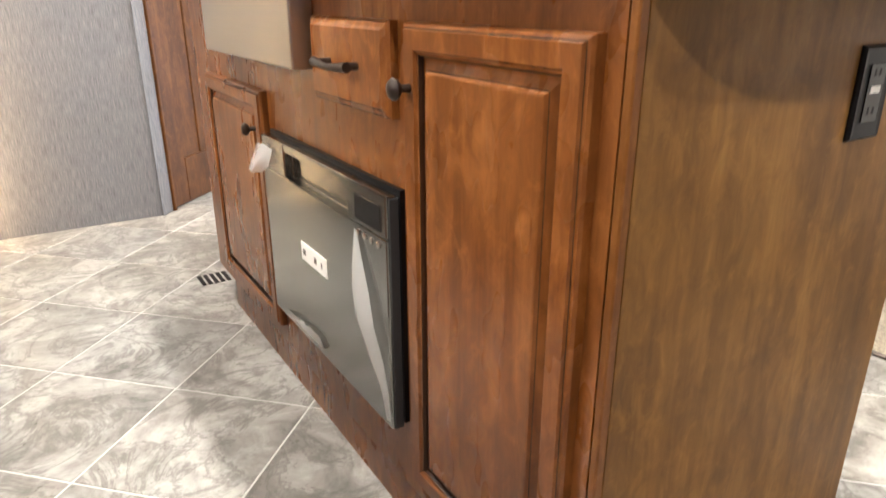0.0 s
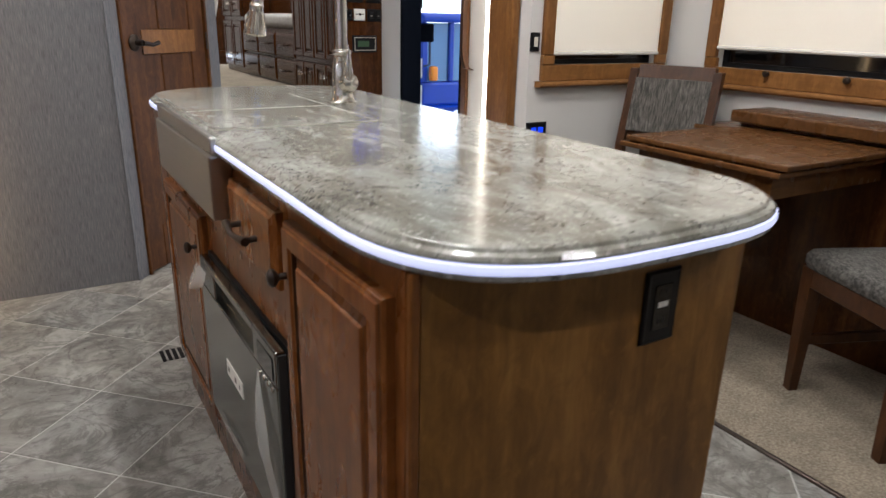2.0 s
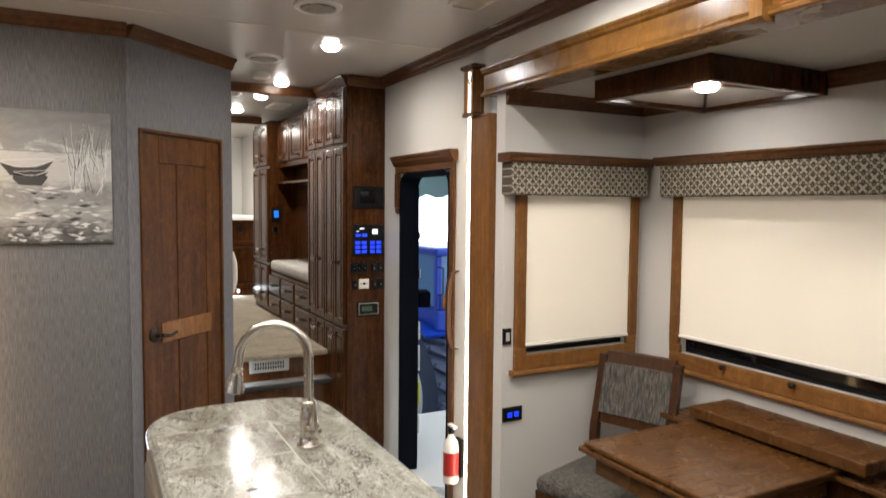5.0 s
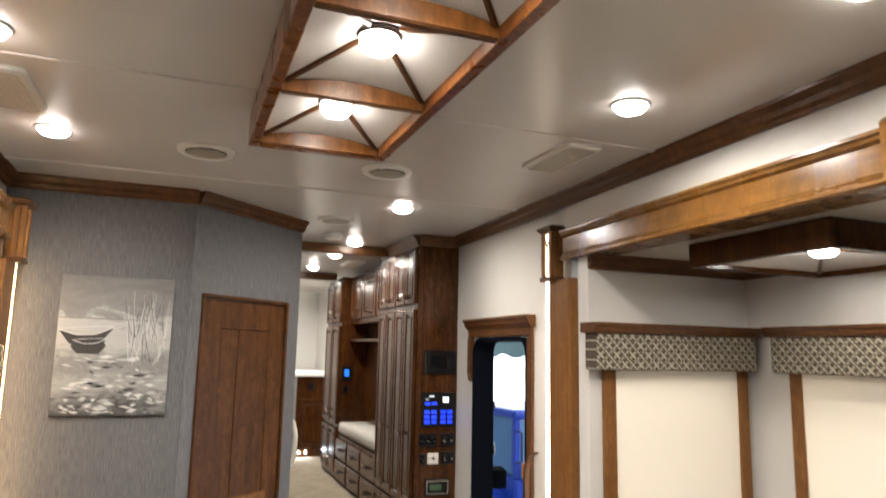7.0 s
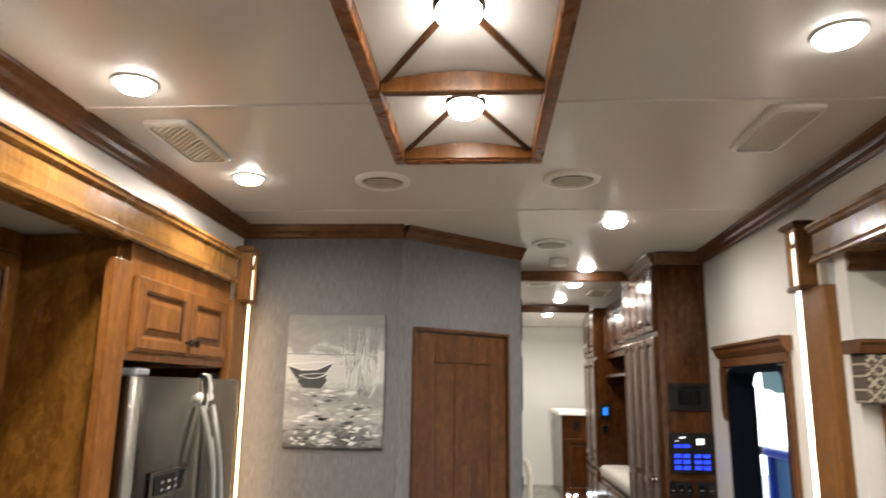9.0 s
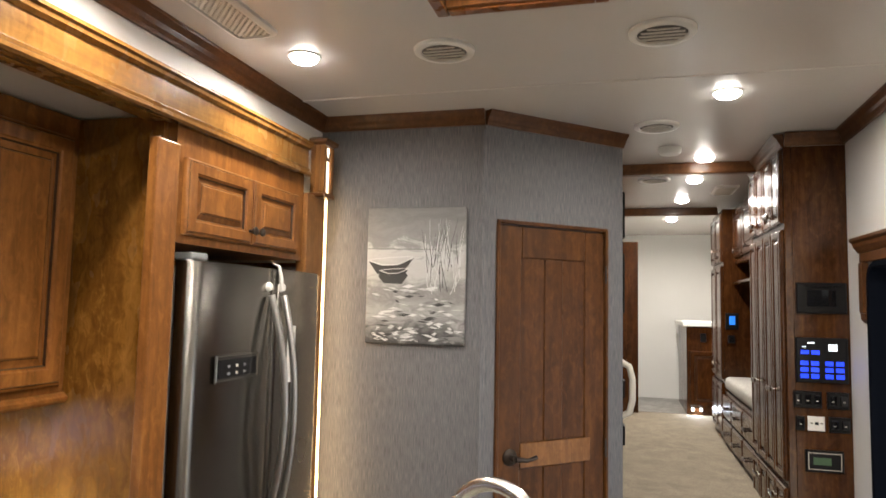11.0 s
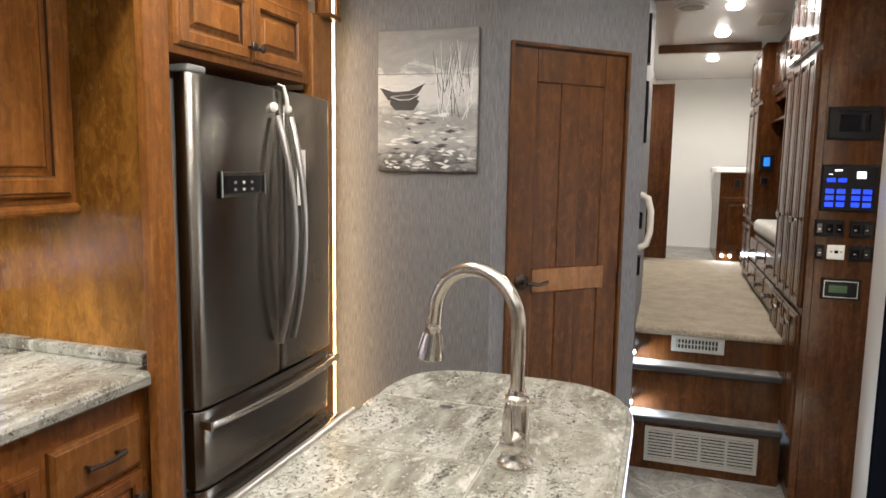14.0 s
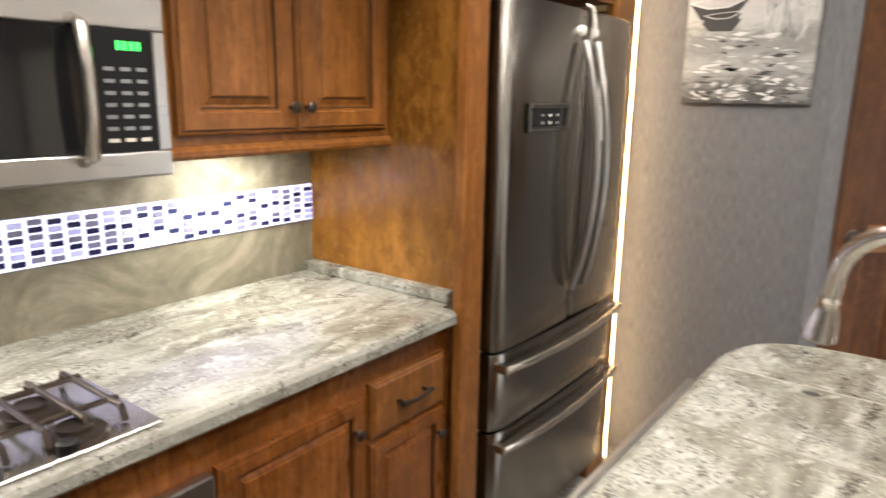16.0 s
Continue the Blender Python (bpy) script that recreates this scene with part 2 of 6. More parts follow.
sep = w.node("ShaderNodeSeparateXYZ")
w.link(w.coords(), sep.inputs[0])


def wave(mat, src, k, ph=0.0):
    a = mat.node("ShaderNodeMath")
    a.operation = "MULTIPLY_ADD"
    mat.link(src, a.inputs[0])
    a.inputs[1].default_value, a.inputs[2].default_value = k, ph
    b = mat.node("ShaderNodeMath")
    b.operation = "COSINE"
    mat.link(a.outputs[0], b.inputs[0])
    return b.outputs[0]


k1 = 2 * math.pi / 0.074
sx, sz = wave(w, sep.outputs[0], k1), wave(w, sep.outputs[2], k1, 1.0)
tx, tz = wave(w, sep.outputs[0], 3 * k1), wave(w, sep.outputs[2], 3 * k1, 3.0)
ring = calc(w, "ABSOLUTE", calc(w, "ADD", sx, sz), 0.0)
pat = calc(w, "ADD", calc(w, "MULTIPLY", ring, 0.5), calc(w, "MULTIPLY", calc(w, "MULTIPLY", tx, tz), 0.45))
c = w.ramp(pat, [(0.05, (0.33, 0.30, 0.235)), (0.16, (0.050, 0.038, 0.026)), (0.62, (0.072, 0.056, 0.038)), (0.76, (0.36, 0.33, 0.26))])
w.color(c)
w.bump(w.noise(w.coords(), 400, 2), 0.3, 0.001)

# stone-look splash
w = Mat("stone_splash", (0.24, 0.21, 0.16), 0.35)
b1 = w.noise(w.coords(), 3.5, 7, 0.68, 1.4)
b2 = w.noise(w.coords(), 26, 5, 0.6)
c = w.ramp(b1, [(0.32, (0.095, 0.085, 0.06)), (0.5, (0.18, 0.165, 0.12)), (0.66, (0.29, 0.27, 0.21))])
w.color(w.mix(0.4, c, w.ramp(b2, [(0.3, (0.6, 0.6, 0.6)), (0.7, (1.2, 1.2, 1.2))]), "MULTIPLY"))


def glow_mat(name, color, strength):
    m = Mat(name, color, 0.5)
    m.glow(color, strength)


glow_mat("puck_glow", (1.0, 0.94, 0.85), 45.0)
glow_mat("led_warm", (1.0, 0.86, 0.66), 10.0)
glow_mat("led_gold", (1.0, 0.66, 0.32), 13.0)
glow_mat("led_blue_white", (0.74, 0.76, 1.0), 0.8)
glow_mat("lantern_glow", (1.0, 0.86, 0.66), 3.0)
glow_mat("screen_blue", (0.012, 0.05, 1.0), 1.3)
glow_mat("screen_cyan", (0.02, 0.22, 0.9), 0.7)
glow_mat("screen_white", (0.9, 0.95, 1.0), 1.5)
glow_mat("screen_green", (0.05, 0.9, 0.1), 2.0)
glow_mat("step_led", (0.8, 0.92, 1.0), 25.0)
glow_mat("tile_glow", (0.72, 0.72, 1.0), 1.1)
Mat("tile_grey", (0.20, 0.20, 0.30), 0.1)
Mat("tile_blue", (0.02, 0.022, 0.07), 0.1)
# pale tiles emit faintly, standing in for light passing through the glass
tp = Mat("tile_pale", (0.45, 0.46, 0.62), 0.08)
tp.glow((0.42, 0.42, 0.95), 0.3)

w = Mat("canvas_paint", (0.4, 0.4, 0.4), 0.7)
sep = w.node("ShaderNodeSeparateXYZ")
w.link(w.coords(), sep.inputs[0])
nb = w.noise(w.coords((4, 4, 9)), 2.2, 6, 0.65, 1.2)
hz = calc(w, "ADD", calc(w, "MULTIPLY", sep.outputs[2], 1.75), calc(w, "MULTIPLY", calc(w, "SUBTRACT", nb, 0.5), 0.55))
w.color(w.ramp(hz, [(0.02, (0.06, 0.06, 0.06)), (0.22, (0.36, 0.36, 0.355)), (0.36, (0.22, 0.22, 0.215)), (0.52, (0.46, 0.46, 0.45)), (0.66, (0.50, 0.50, 0.50)), (0.74, (0.26, 0.26, 0.26)), (1.0, (0.18, 0.18, 0.18))]))
w.bump(nb, 0.2, 0.002)
for nm, col in (("paint_white", 0.62), ("paint_pale", 0.48), ("paint_grey", 0.2), ("paint_dark", 0.045)):
    Mat(nm, (col, col, col), 0.65)
Mat("lcd_green", (0.06, 0.11, 0.06), 0.2)
w = Mat("chair_fabric_light", (0.42, 0.40, 0.37), 0.9)
s2 = w.noise(w.coords(), 60, 4)
w.color(w.ramp(s2, [(0.3, (0.3, 0.285, 0.26)), (0.7, (0.5, 0.48, 0.44))]))
wood("burl_gold", (0.080, 0.033, 0.007), (0.205, 0.092, 0.019), (0.315, 0.158, 0.038), 0.24, (6, 6, 1.6), 0.06, 1.1)
wood("window_wood_v", (0.13, 0.056, 0.017), (0.22, 0.10, 0.031), (0.30, 0.145, 0.05), 0.36, (18, 18, 1.2))
st3 = Mat("fridge_steel", (0.26, 0.245, 0.22), 0.22, 1.0)
n = st3.noise(st3.coords((1, 1, 1)), 3.0, 2)
st3.roughness(n, 0.22, 0.30)
st3.set("Anisotropic", 0.75)
st3.set("Anisotropic Rotation", 0.25)
tg = st3.node("ShaderNodeTangent")
tg.direction_type, tg.axis = "RADIAL", "Z"
st3.link(tg.outputs[0], st3.b.inputs["Tangent"])
Mat("tractor_blue", (0.006, 0.045, 0.40), 0.3)
Mat("door_black", (0.004, 0.005, 0.008), 0.9, 0.0, 0.02)
Mat("tyre_rubber", (0.045, 0.060, 0.105), 0.7, 0.0, 0.3)
Mat("outside_floor", (0.35, 0.36, 0.38), 0.4)
Mat("awning_teal", (0.25, 0.40, 0.42), 0.6)
Mat("amber", (0.8, 0.25, 0.02), 0.3)
m_ = Mat("door_glass", (0.9, 0.95, 1.0), 0.02)
m_.set("Transmission Weight", 1.0)
m_ = Mat("cab_tint", (0.10, 0.22, 0.42), 0.05)
# emission for the cards that stand in for the overexposed showroom
glow_mat("hall_glow", (0.93, 0.97, 1.0), 1.7)
w = Mat("perforated", (0.10, 0.095, 0.09), 0.6)
Mat("vent_white", (0.66, 0.64, 0.60), 0.45)
w = Mat("chair_fabric_seat", (0.2, 0.19, 0.16), 0.9)
s1 = w.noise(w.coords((70, 230, 60)), 1.0, 3, 0.7)
s2 = w.noise(w.coords((25, 25, 25)), 1.0, 4)
w.color(w.mix(0.5, w.ramp(s1, [(0.38, (0.034, 0.032, 0.029)), (0.5, (0.080, 0.076, 0.068)), (0.64, (0.15, 0.143, 0.128))]), w.ramp(s2, [(0.3, (0.7, 0.7, 0.7)), (0.7, (1.15, 1.15, 1.15))]), "MULTIPLY"))
w.bump(s1, 0.4, 0.002)
wood("glaze", (0.020, 0.008, 0.003), (0.034, 0.013, 0.005), (0.05, 0.02, 0.008), 0.4)
wood("header_wood", (0.11, 0.050, 0.013), (0.21, 0.103, 0.027), (0.29, 0.15, 0.046), 0.25, (16, 1.0, 16), 0.4)
Mat("joint_pale", (0.29, 0.275, 0.235), 0.4)
Mat("grille_grey", (0.30, 0.29, 0.27), 0.5)

# ---- mesh helpers ----
BASE = {}


def thing(name, m=None, label="", cat="", group="", kind=""):
    ob = new(name)
    ob.empty_display_size = 0.1
    ob.matrix_basis = m if m is not None else Matrix.Identity(4)
    BASE[ob] = ob.matrix_basis.copy()
    return tagged(ob, label, cat, group, kind)


def part(name, bm, material, parent=None, label="", m=None, smooth=False, world=False):
    """One mesh object out of bm, as a part of parent, at the local pose m."""
    if world and parent is not None:
        bm.transform(BASE[parent].inverted())
    bmesh.ops.recalc_face_normals(bm, faces=bm.faces)
    me = bpy.data.meshes.new(name)
    bm.to_mesh(me)
    bm.free()
    if material:
        me.materials.append(MATS[material])
    if smooth:
        for p in me.polygons:
            p.use_smooth = True
        me.set_sharp_from_angle(angle=radians(40))
    ob = new(name, me)
    if parent is not None:
        ob.parent = parent
    if m is not None:
        ob.matrix_basis = m
    BASE[ob] = (BASE[parent] if parent is not None else Matrix.Identity(4)) @ ob.matrix_basis
    return tagged(ob, label)


def B():
    return bmesh.new()


def box(bm, x0, x1, y0, y1, z0, z1, bevel=0.0, seg=1):
    vs = [bm.verts.new((x, y, z)) for x in (x0, x1) for y in (y0, y1) for z in (z0, z1)]
    fs = [bm.faces.new([vs[i] for i in q]) for q in ((0, 1, 3, 2), (4, 6, 7, 5), (0, 4, 5, 1), (2, 3, 7, 6), (0, 2, 6, 4), (1, 5, 7, 3))]
    if bevel:
        es = list({e for f in fs for e in f.edges})
        bmesh.ops.bevel(bm, geom=es, offset=bevel, segments=seg, affect="EDGES", profile=0.5)
    return bm


def boxm(x0, x1, y0, y1, z0, z1, bevel=0.0, seg=1):
    return box(bmesh.new(), x0, x1, y0, y1, z0, z1, bevel, seg)


def loft(bm, rings, cap0=True, cap1=True, closed=True):
    """Faces between rings of points, each ring of the same length."""
    vr = [[bm.verts.new(p) for p in r] for r in rings]
    n = len(vr[0])
    for a, b in zip(vr, vr[1:]):
        for i in range(n if closed else n - 1):
            j = (i + 1) % n
            bm.faces.new((a[i], a[j], b[j], b[i]))
    if cap0:
        bm.faces.new(vr[0][::-1])
    if cap1:
        bm.faces.new(vr[-1])
    return bm


def lathe(bm, prof, n=20, cx=0, cy=0, cap=True):
    rings = [[(cx + r * math.cos(2 * math.pi * i / n), cy + r * math.sin(2 * math.pi * i / n), z) for i in range(n)] for r, z in prof]
    return loft(bm, rings, cap, cap)


def tube(bm, pts, r, n=12):
    """A round tube along pts; r a number or one per point."""
    pts = [Vector(p) for p in pts]
    rs = r if isinstance(r, (list, tuple)) else [r] * len(pts)
    rings, side = [], None
    for i, p in enumerate(pts):
        d = (pts[min(i + 1, len(pts) - 1)] - pts[max(i - 1, 0)]).normalized()
        if side is None:
            side = d.orthogonal().normalized()
        side = (side - d * side.dot(d)).normalized()
        up = d.cross(side)
        rings.append([p + (side * math.cos(a) + up * math.sin(a)) * rs[i] for a in (2 * math.pi * k / n for k in range(n))])
    return loft(bm, rings)


def sweep(bm, prof, a, b, up=(0, 0, 1), cap=True):
    """A straight moulding from a to b. prof: (outward, up) points; outward is to the left of the way."""
    a, b = Vector(a), Vector(b)
    d = (b - a).normalized()
    out = Vector(up).cross(d)
    return loft(bm, [[p + out * o + Vector(up) * u for o, u in prof] for p in (a, b)], cap, cap)


def wall(name, x0, x1, y0, y1, z0, z1, material, label):
    return tagged(part(name, boxm(x0, x1, y0, y1, z0, z1), material), label, "wall", kind="structure")


def rect_rings(bm, w, h, prof, cap=True, cap0=True, glaze=()):
    """Nested rectangles in the XZ plane facing -Y. prof: (inset, height)."""
    rings = [[(i, -t, i), (w - i, -t, i), (w - i, -t, h - i), (i, -t, h - i)] for i, t in prof]
    loft(bm, rings, cap0, cap)
    if glaze:
        bm.faces.ensure_lookup_table()
        for k in glaze:
            for f in bm.faces[4 * k:4 * k + 4]:
                f.material_index = 1
    return bm


DOOR_FRAME = [(0, 0), (0, 0.012), (0.004, 0.016), (0.009, 0.0170), (0.0115, 0.0170), (0.0135, 0.021), (0.050, 0.021), (0.054, 0.017), (0.059, 0.0165), (0.063, 0.010)]
DOOR_PANEL = [(0.0615, 0.009), (0.068, 0.0085), (0.084, 0.0145), (0.0865, 0.0145), (0.090, 0.0185), (0.094, 0.019)]


def knob_bm():
    bm = lathe(B(), [(0.006, 0), (0.005, 0.012), (0.013, 0.018), (0.015, 0.023), (0.011, 0.028), (0.004, 0.030)], 14)
    bm.transform(pose(0, 0, 0, 90))
    return bm


def pull_bm(L=0.10):
    bm = B()
    tube(bm, [(-L / 2, 0, 0), (-L / 2, -0.022, 0)], 0.006, 8)
    tube(bm, [(L / 2, 0, 0), (L / 2, -0.022, 0)], 0.006, 8)
    tube(bm, [(-L / 2 - 0.012, -0.022, 0), (-L / 4, -0.027, -0.002), (0, -0.029, -0.003), (L / 4, -0.027, -0.002), (L / 2 + 0.012, -0.022, 0)], [0.008, 0.0055, 0.005, 0.0055, 0.008], 10)
    return bm


def cab_door(parent, m, w, h, material, knob=None, k=0.66, split=False, handle="bronze"):
    """A raised-panel door: frame with its panel and knob."""
    d = part("door", rect_rings(B(), w, h, [(i * k, t) for i, t in DOOR_FRAME], False, True, (3, 8)), material, parent, m=m)
    d.data.materials.append(MATS["glaze"])
    cols = 2 if split else 1
    if split:
        mid = w / 2
        b = boxm(mid - 0.022 * k, mid + 0.022 * k, -0.021, 0, 0.05 * k, h - 0.05 * k)
        part("mullion", b, material, d)
    for c in range(cols):
        x0 = 0 if c == 0 else w / 2 - 0.065 * k + 0.022 * k
        ww = w if cols == 1 else w / 2 + 0.065 * k - 0.022 * k
        pn = part("panel", rect_rings(B(), ww, h, [(i * k, t) for i, t in DOOR_PANEL], True, True, (0, 2)), material, d, m=pose(x0, 0, 0))
        pn.data.materials.append(MATS["glaze"])
    if knob:
        part("knob", knob_bm(), handle, d, "dark bronze knob", pose(knob[0], -0.021, knob[1]), True)
    return d


def slab_drawer(parent, m, w, h, material, pull=0.10):
    d = part("drawer_front", rect_rings(B(), w, h, [(0, 0), (0, 0.012), (0.004, 0.016), (0.009, 0.0175), (0.013, 0.021)]), material, parent, m=m)
    if pull:
        part("pull_handle", pull_bm(pull), "bronze", d, "dark bronze bar pull", pose(w / 2, -0.021, h / 2), True)
    return d


NEG_X, POS_X, NEG_Y = -90, 90, 0

# ---- structure ----
tagged(part("floor", boxm(-0.75, 3.25, -2.2, 4.6, -0.10, -0.0012), "grout"), "subfloor under diagonal stone-look vinyl tiles", "floor", kind="structure")
# carpet in the dinette slide
carpet = tagged(part("carpet", boxm(2.05, 3.12, -1.8, 2.42, -0.004, 0.014, 0.006), "carpet"), "beige plush carpet on the slide-out floor", "carpet", kind="structure")
tagged(part("trim_carpet_edge", boxm(2.036, 2.049, -1.8, 2.44, -0.004, 0.010, 0.003), "bronze"), "thin dark carpet edge strip", "trim", kind="structure")
tagged(part("ceiling", boxm(-0.75, 2.45, -2.2, 8.4, CEIL, CEIL + 0.08), "ceiling_vinyl"), "off-white vinyl ceiling", "ceiling", kind="structure")
for i, y in enumerate((1.895, 2.96, 0.83)):
    tagged(part("trim_ceiling_seam", boxm(-0.02, 2.22, y - 0.012, y + 0.012, CEIL - 0.004, CEIL + 0.01, 0.002), "ceiling_vinyl"), "thin off-white ceiling seam strip", "trim", kind="structure")
# unseen closing wall, made grey to darken fridge reflections and bounce light
wall("wall_rear", -0.75, 3.25, -2.3, -2.2, -0.1, 2.55, "grey_wallpaper", "plain grey stand-in wall closing the unseen rear")
# kitchen slide
wall("wall_kitchen_back", -0.70, -0.60, -2.2, 3.2, -0.1, 2.2, "burl_gold", "wood-panelled slide-out back wall")
wall("wall_kitchen_end", -0.60, 0.0, 3.12, 3.20, -0.1, 2.16, "white_wall", "off-white slide-out end wall")
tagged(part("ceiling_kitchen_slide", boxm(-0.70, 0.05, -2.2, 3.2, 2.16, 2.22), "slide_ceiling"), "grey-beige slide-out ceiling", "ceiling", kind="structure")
wall("wall_west", -0.12, -0.02, -2.2, 3.235, 2.22, CEIL, "white_wall", "off-white wall strip above the kitchen slide-out")
wall("wall_grey", -0.72, 0.72, 3.235, 3.315, -0.1, CEIL, "grey_wallpaper", "grey vertically streaked wallpaper wall")
# angled wall with a door opening
A0, A1 = Vector((0.72, 3.235, 0)), Vector((1.27, 3.765, 0))
AD = (A1 - A0).normalized()
ALEN = (A1 - A0).length
AROT = math.degrees(math.atan2(AD.y, AD.x))
AM = pose(A0.x, A0.y, 0, 0, 0, AROT)
D0, D1, DH = 0.062, 0.668, 2.0
bm = B()
box(bm, 0, D0, 0, 0.07, -0.1, CEIL)
box(bm, D1, ALEN, 0, 0.07, -0.1, CEIL)
box(bm, D0, D1, 0, 0.07, DH, CEIL)
tagged(part("wall_angled", bm, "grey_wallpaper", m=AM), "grey streaked wallpaper on the angled wall", "wall", kind="structure")
tagged(part("trim_corner_bead", boxm(-0.016, 0.018, -0.006, -0.001, 0, CEIL - 0.08, 0.002), "grey_wallpaper", m=AM), "grey wallpaper corner bead", "trim", kind="structure")
wall("wall_closet", 1.20, 1.262, 3.80, 5.0, 0.0, CEIL, "grey_wallpaper", "grey wallpaper hall wall")
wall("wall_bath", 1.12, 1.20, 5.0, 8.4, 0.0, CEIL, "bath_white", "white hall wall")
# right wall with the entry door opening, and the slide-out opening


def east_x(y):
    """Inner face of the upper east wall, which runs a little out of parallel."""
    return 2.225 - (3.83 - y) * 0.024


DY0, DY1, DZ1 = 2.935, 3.575, 1.845
bm = B()
box(bm, 2.225, 2.285, 2.56, DY0, -0.1, CEIL)
box(bm, 2.225, 2.285, DY1, 4.1, -0.1, CEIL)
box(bm, 2.225, 2.285, DY0, DY1, DZ1, CEIL)
box(bm, 2.225, 2.285, DY0, DY1, -0.1, 0.02)
loft(bm, [[(east_x(y), y, 2.24), (2.285, y, 2.24), (2.285, y, CEIL), (east_x(y), y, CEIL)] for y in (-2.2, 2.56)])
tagged(part("wall_east", bm, "white_wall"), "off-white wall with the entry door opening", "wall", kind="structure")
wall("wall_east_hall", 2.225, 2.285, 4.1, 8.4, 0.0, CEIL, "white_wall", "off-white hall wall")
wall("wall_front", 1.12, 2.285, 8.3, 8.4, 0.0, CEIL, "bath_white", "white end wall of the front room")
wall("wall_south_slide", 2.24, 3.2, -1.86, -1.8, -0.1, 2.2, "white_wall", "off-white slide-out end wall")
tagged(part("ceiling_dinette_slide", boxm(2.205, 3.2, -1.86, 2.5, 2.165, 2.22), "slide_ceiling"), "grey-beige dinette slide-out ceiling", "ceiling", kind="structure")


def window_wall(name, m, L, H, wx0, wx1, wz0, wz1, label):
    bm = B()
    box(bm, 0, wx0, 0, 0.07, -0.1, H)
    box(bm, wx1, L, 0, 0.07, -0.1, H)
    box(bm, wx0, wx1, 0, 0.07, -0.1, wz0)
    box(bm, wx0, wx1, 0, 0.07, wz1, H)
    return tagged(part(name, bm, "white_wall", m=m), label, "wall", kind="structure")


SY = 2.40   # inner face of the dinette slide's end wall
SX = 3.02  # inner face of its outer wall
window_wall("wall_dinette_end", pose(2.20, SY, 0), SX + 0.07 - 2.20, 2.165, 0.107, 0.738, 0.97, 1.74, "off-white slide-out end wall")
window_wall("wall_dinette_side", pose(SX, SY, 0, 0, 0, -90), 4.25, 2.165, 0.28, 1.75, 0.97, 1.74, "off-white slide-out side wall")

CROWN = [(0, 0), (0.010, 0), (0.013, 0.010), (0.022, 0.020), (0.026, 0.034), (0.038, 0.046), (0.042, 0.050), (0.044, 0.060), (0, 0.060)]


def crown(a, b, z=CEIL - 0.060, material="trim_wood", k=1.0):
    bm = sweep(B(), [(o * k, u) for o, u in CROWN], (*a, z), (*b, z))
    tagged(part("trim_crown", bm, material), "dark stained crown moulding", "trim", kind="structure")


crown((-0.02, 3.235), (-0.02, -2.2))
crown((east_x(-2.2), -2.2), (2.225, 3.83))
crown((0.72, 3.235), (-0.02, 3.235))
crown((1.27, 3.765), (0.72, 3.235))
crown((SX, SY), (2.20, SY), 2.105)
crown((SX, -1.8), (SX, SY), 2.105)

HEADER = [(0, 0), (0.020, 0), (0.026, 0.006), (0.026, 0.016), (0.016, 0.022), (0.018, 0.030), (0.010, 0.036), (0.010, 0.108), (0.022, 0.116), (0.024, 0.126), (0.030, 0.132), (0.030, 0.142), (0, 0.142)]


def header(name, a, b, z, k, label):
    bm = sweep(B(), [(o, u * k) for o, u in HEADER], (*a, z), (*b, z))
    tagged(part(name, bm, "header_wood"), label, "trim", kind="structure")


box_l = part("trim_header_core_west", boxm(-0.02, 0.06, -2.2, 2.93, 2.140, 2.262), "header_wood")
tagged(box_l, "golden stained header board over the kitchen slide-out", "trim", kind="structure")
header("trim_header_west", (0.06, 2.93), (0.06, -2.2), 2.133, 0.95, "golden stained profiled header moulding")
box_r = part("trim_header_core_east", loft(B(), [[(east_x(y) - 0.002, y, 2.160), (2.30, y, 2.160), (2.30, y, 2.278), (east_x(y) - 0.002, y, 2.278)] for y in (-2.2, 2.56)]), "header_wood")
tagged(box_r, "golden stained header board over the dinette slide-out", "trim", kind="structure")
header("trim_header_east", (east_x(-2.2) - 0.002, -2.2), (east_x(2.56) - 0.002, 2.56), 2.154, 0.92, "golden stained profiled header moulding")

bm = sweep(B(), [(0, -0.012), (0.040, -0.012), (0.052, 0.0), (0.054, 0.135), (0.040, 0.147), (0, 0.147)], (east_x(1.07), 1.045, 2.154), (east_x(1.07), 1.085, 2.154))
tagged(part("trim_header_collar", bm, "header_wood"), "golden wood collar on the slide-out header", "trim", kind="structure")

# ---- hall, steps, tall cabinets ----
L1, L2, L3 = 0.278, 0.512, 0.685
HX0, HX1 = 1.262, 1.955


def step(name, y, z, depth, label):
    s = thing(name, pose(1.6, y, 0), label, "step", "hall steps")
    part("riser", boxm(HX0, HX1, y + 0.03, y + 0.05, z - 0.24 if z > 0.4 else 0.0, z - 0.022), "walnut", s, world=True)
    part("tread", boxm(HX0, HX1, y + 0.012, y + depth + 0.04, z - 0.022, z, 0.003), "floor_tile_vinyl", s, world=True)
    bm = sweep(B(), [(-0.002, -0.026), (0.010, -0.026), (0.014, -0.02), (0.014, 0.0), (0.008, 0.004), (-0.002, 0.004)], (HX1, y + 0.012, z), (HX0, y + 0.012, z))
    part("nosing", bm, "black_rubber", s, "black rubber nosing", world=True)
    bm = lathe(B(), [(0.010, 0), (0.010, 0.006), (0.006, 0.009)], 12)
    bm.transform(pose(HX0 + 0.001, y + 0.035, z + 0.055, 0, 90))
    part("step_light", bm, "step_led", s, "small bright step light", world=True)


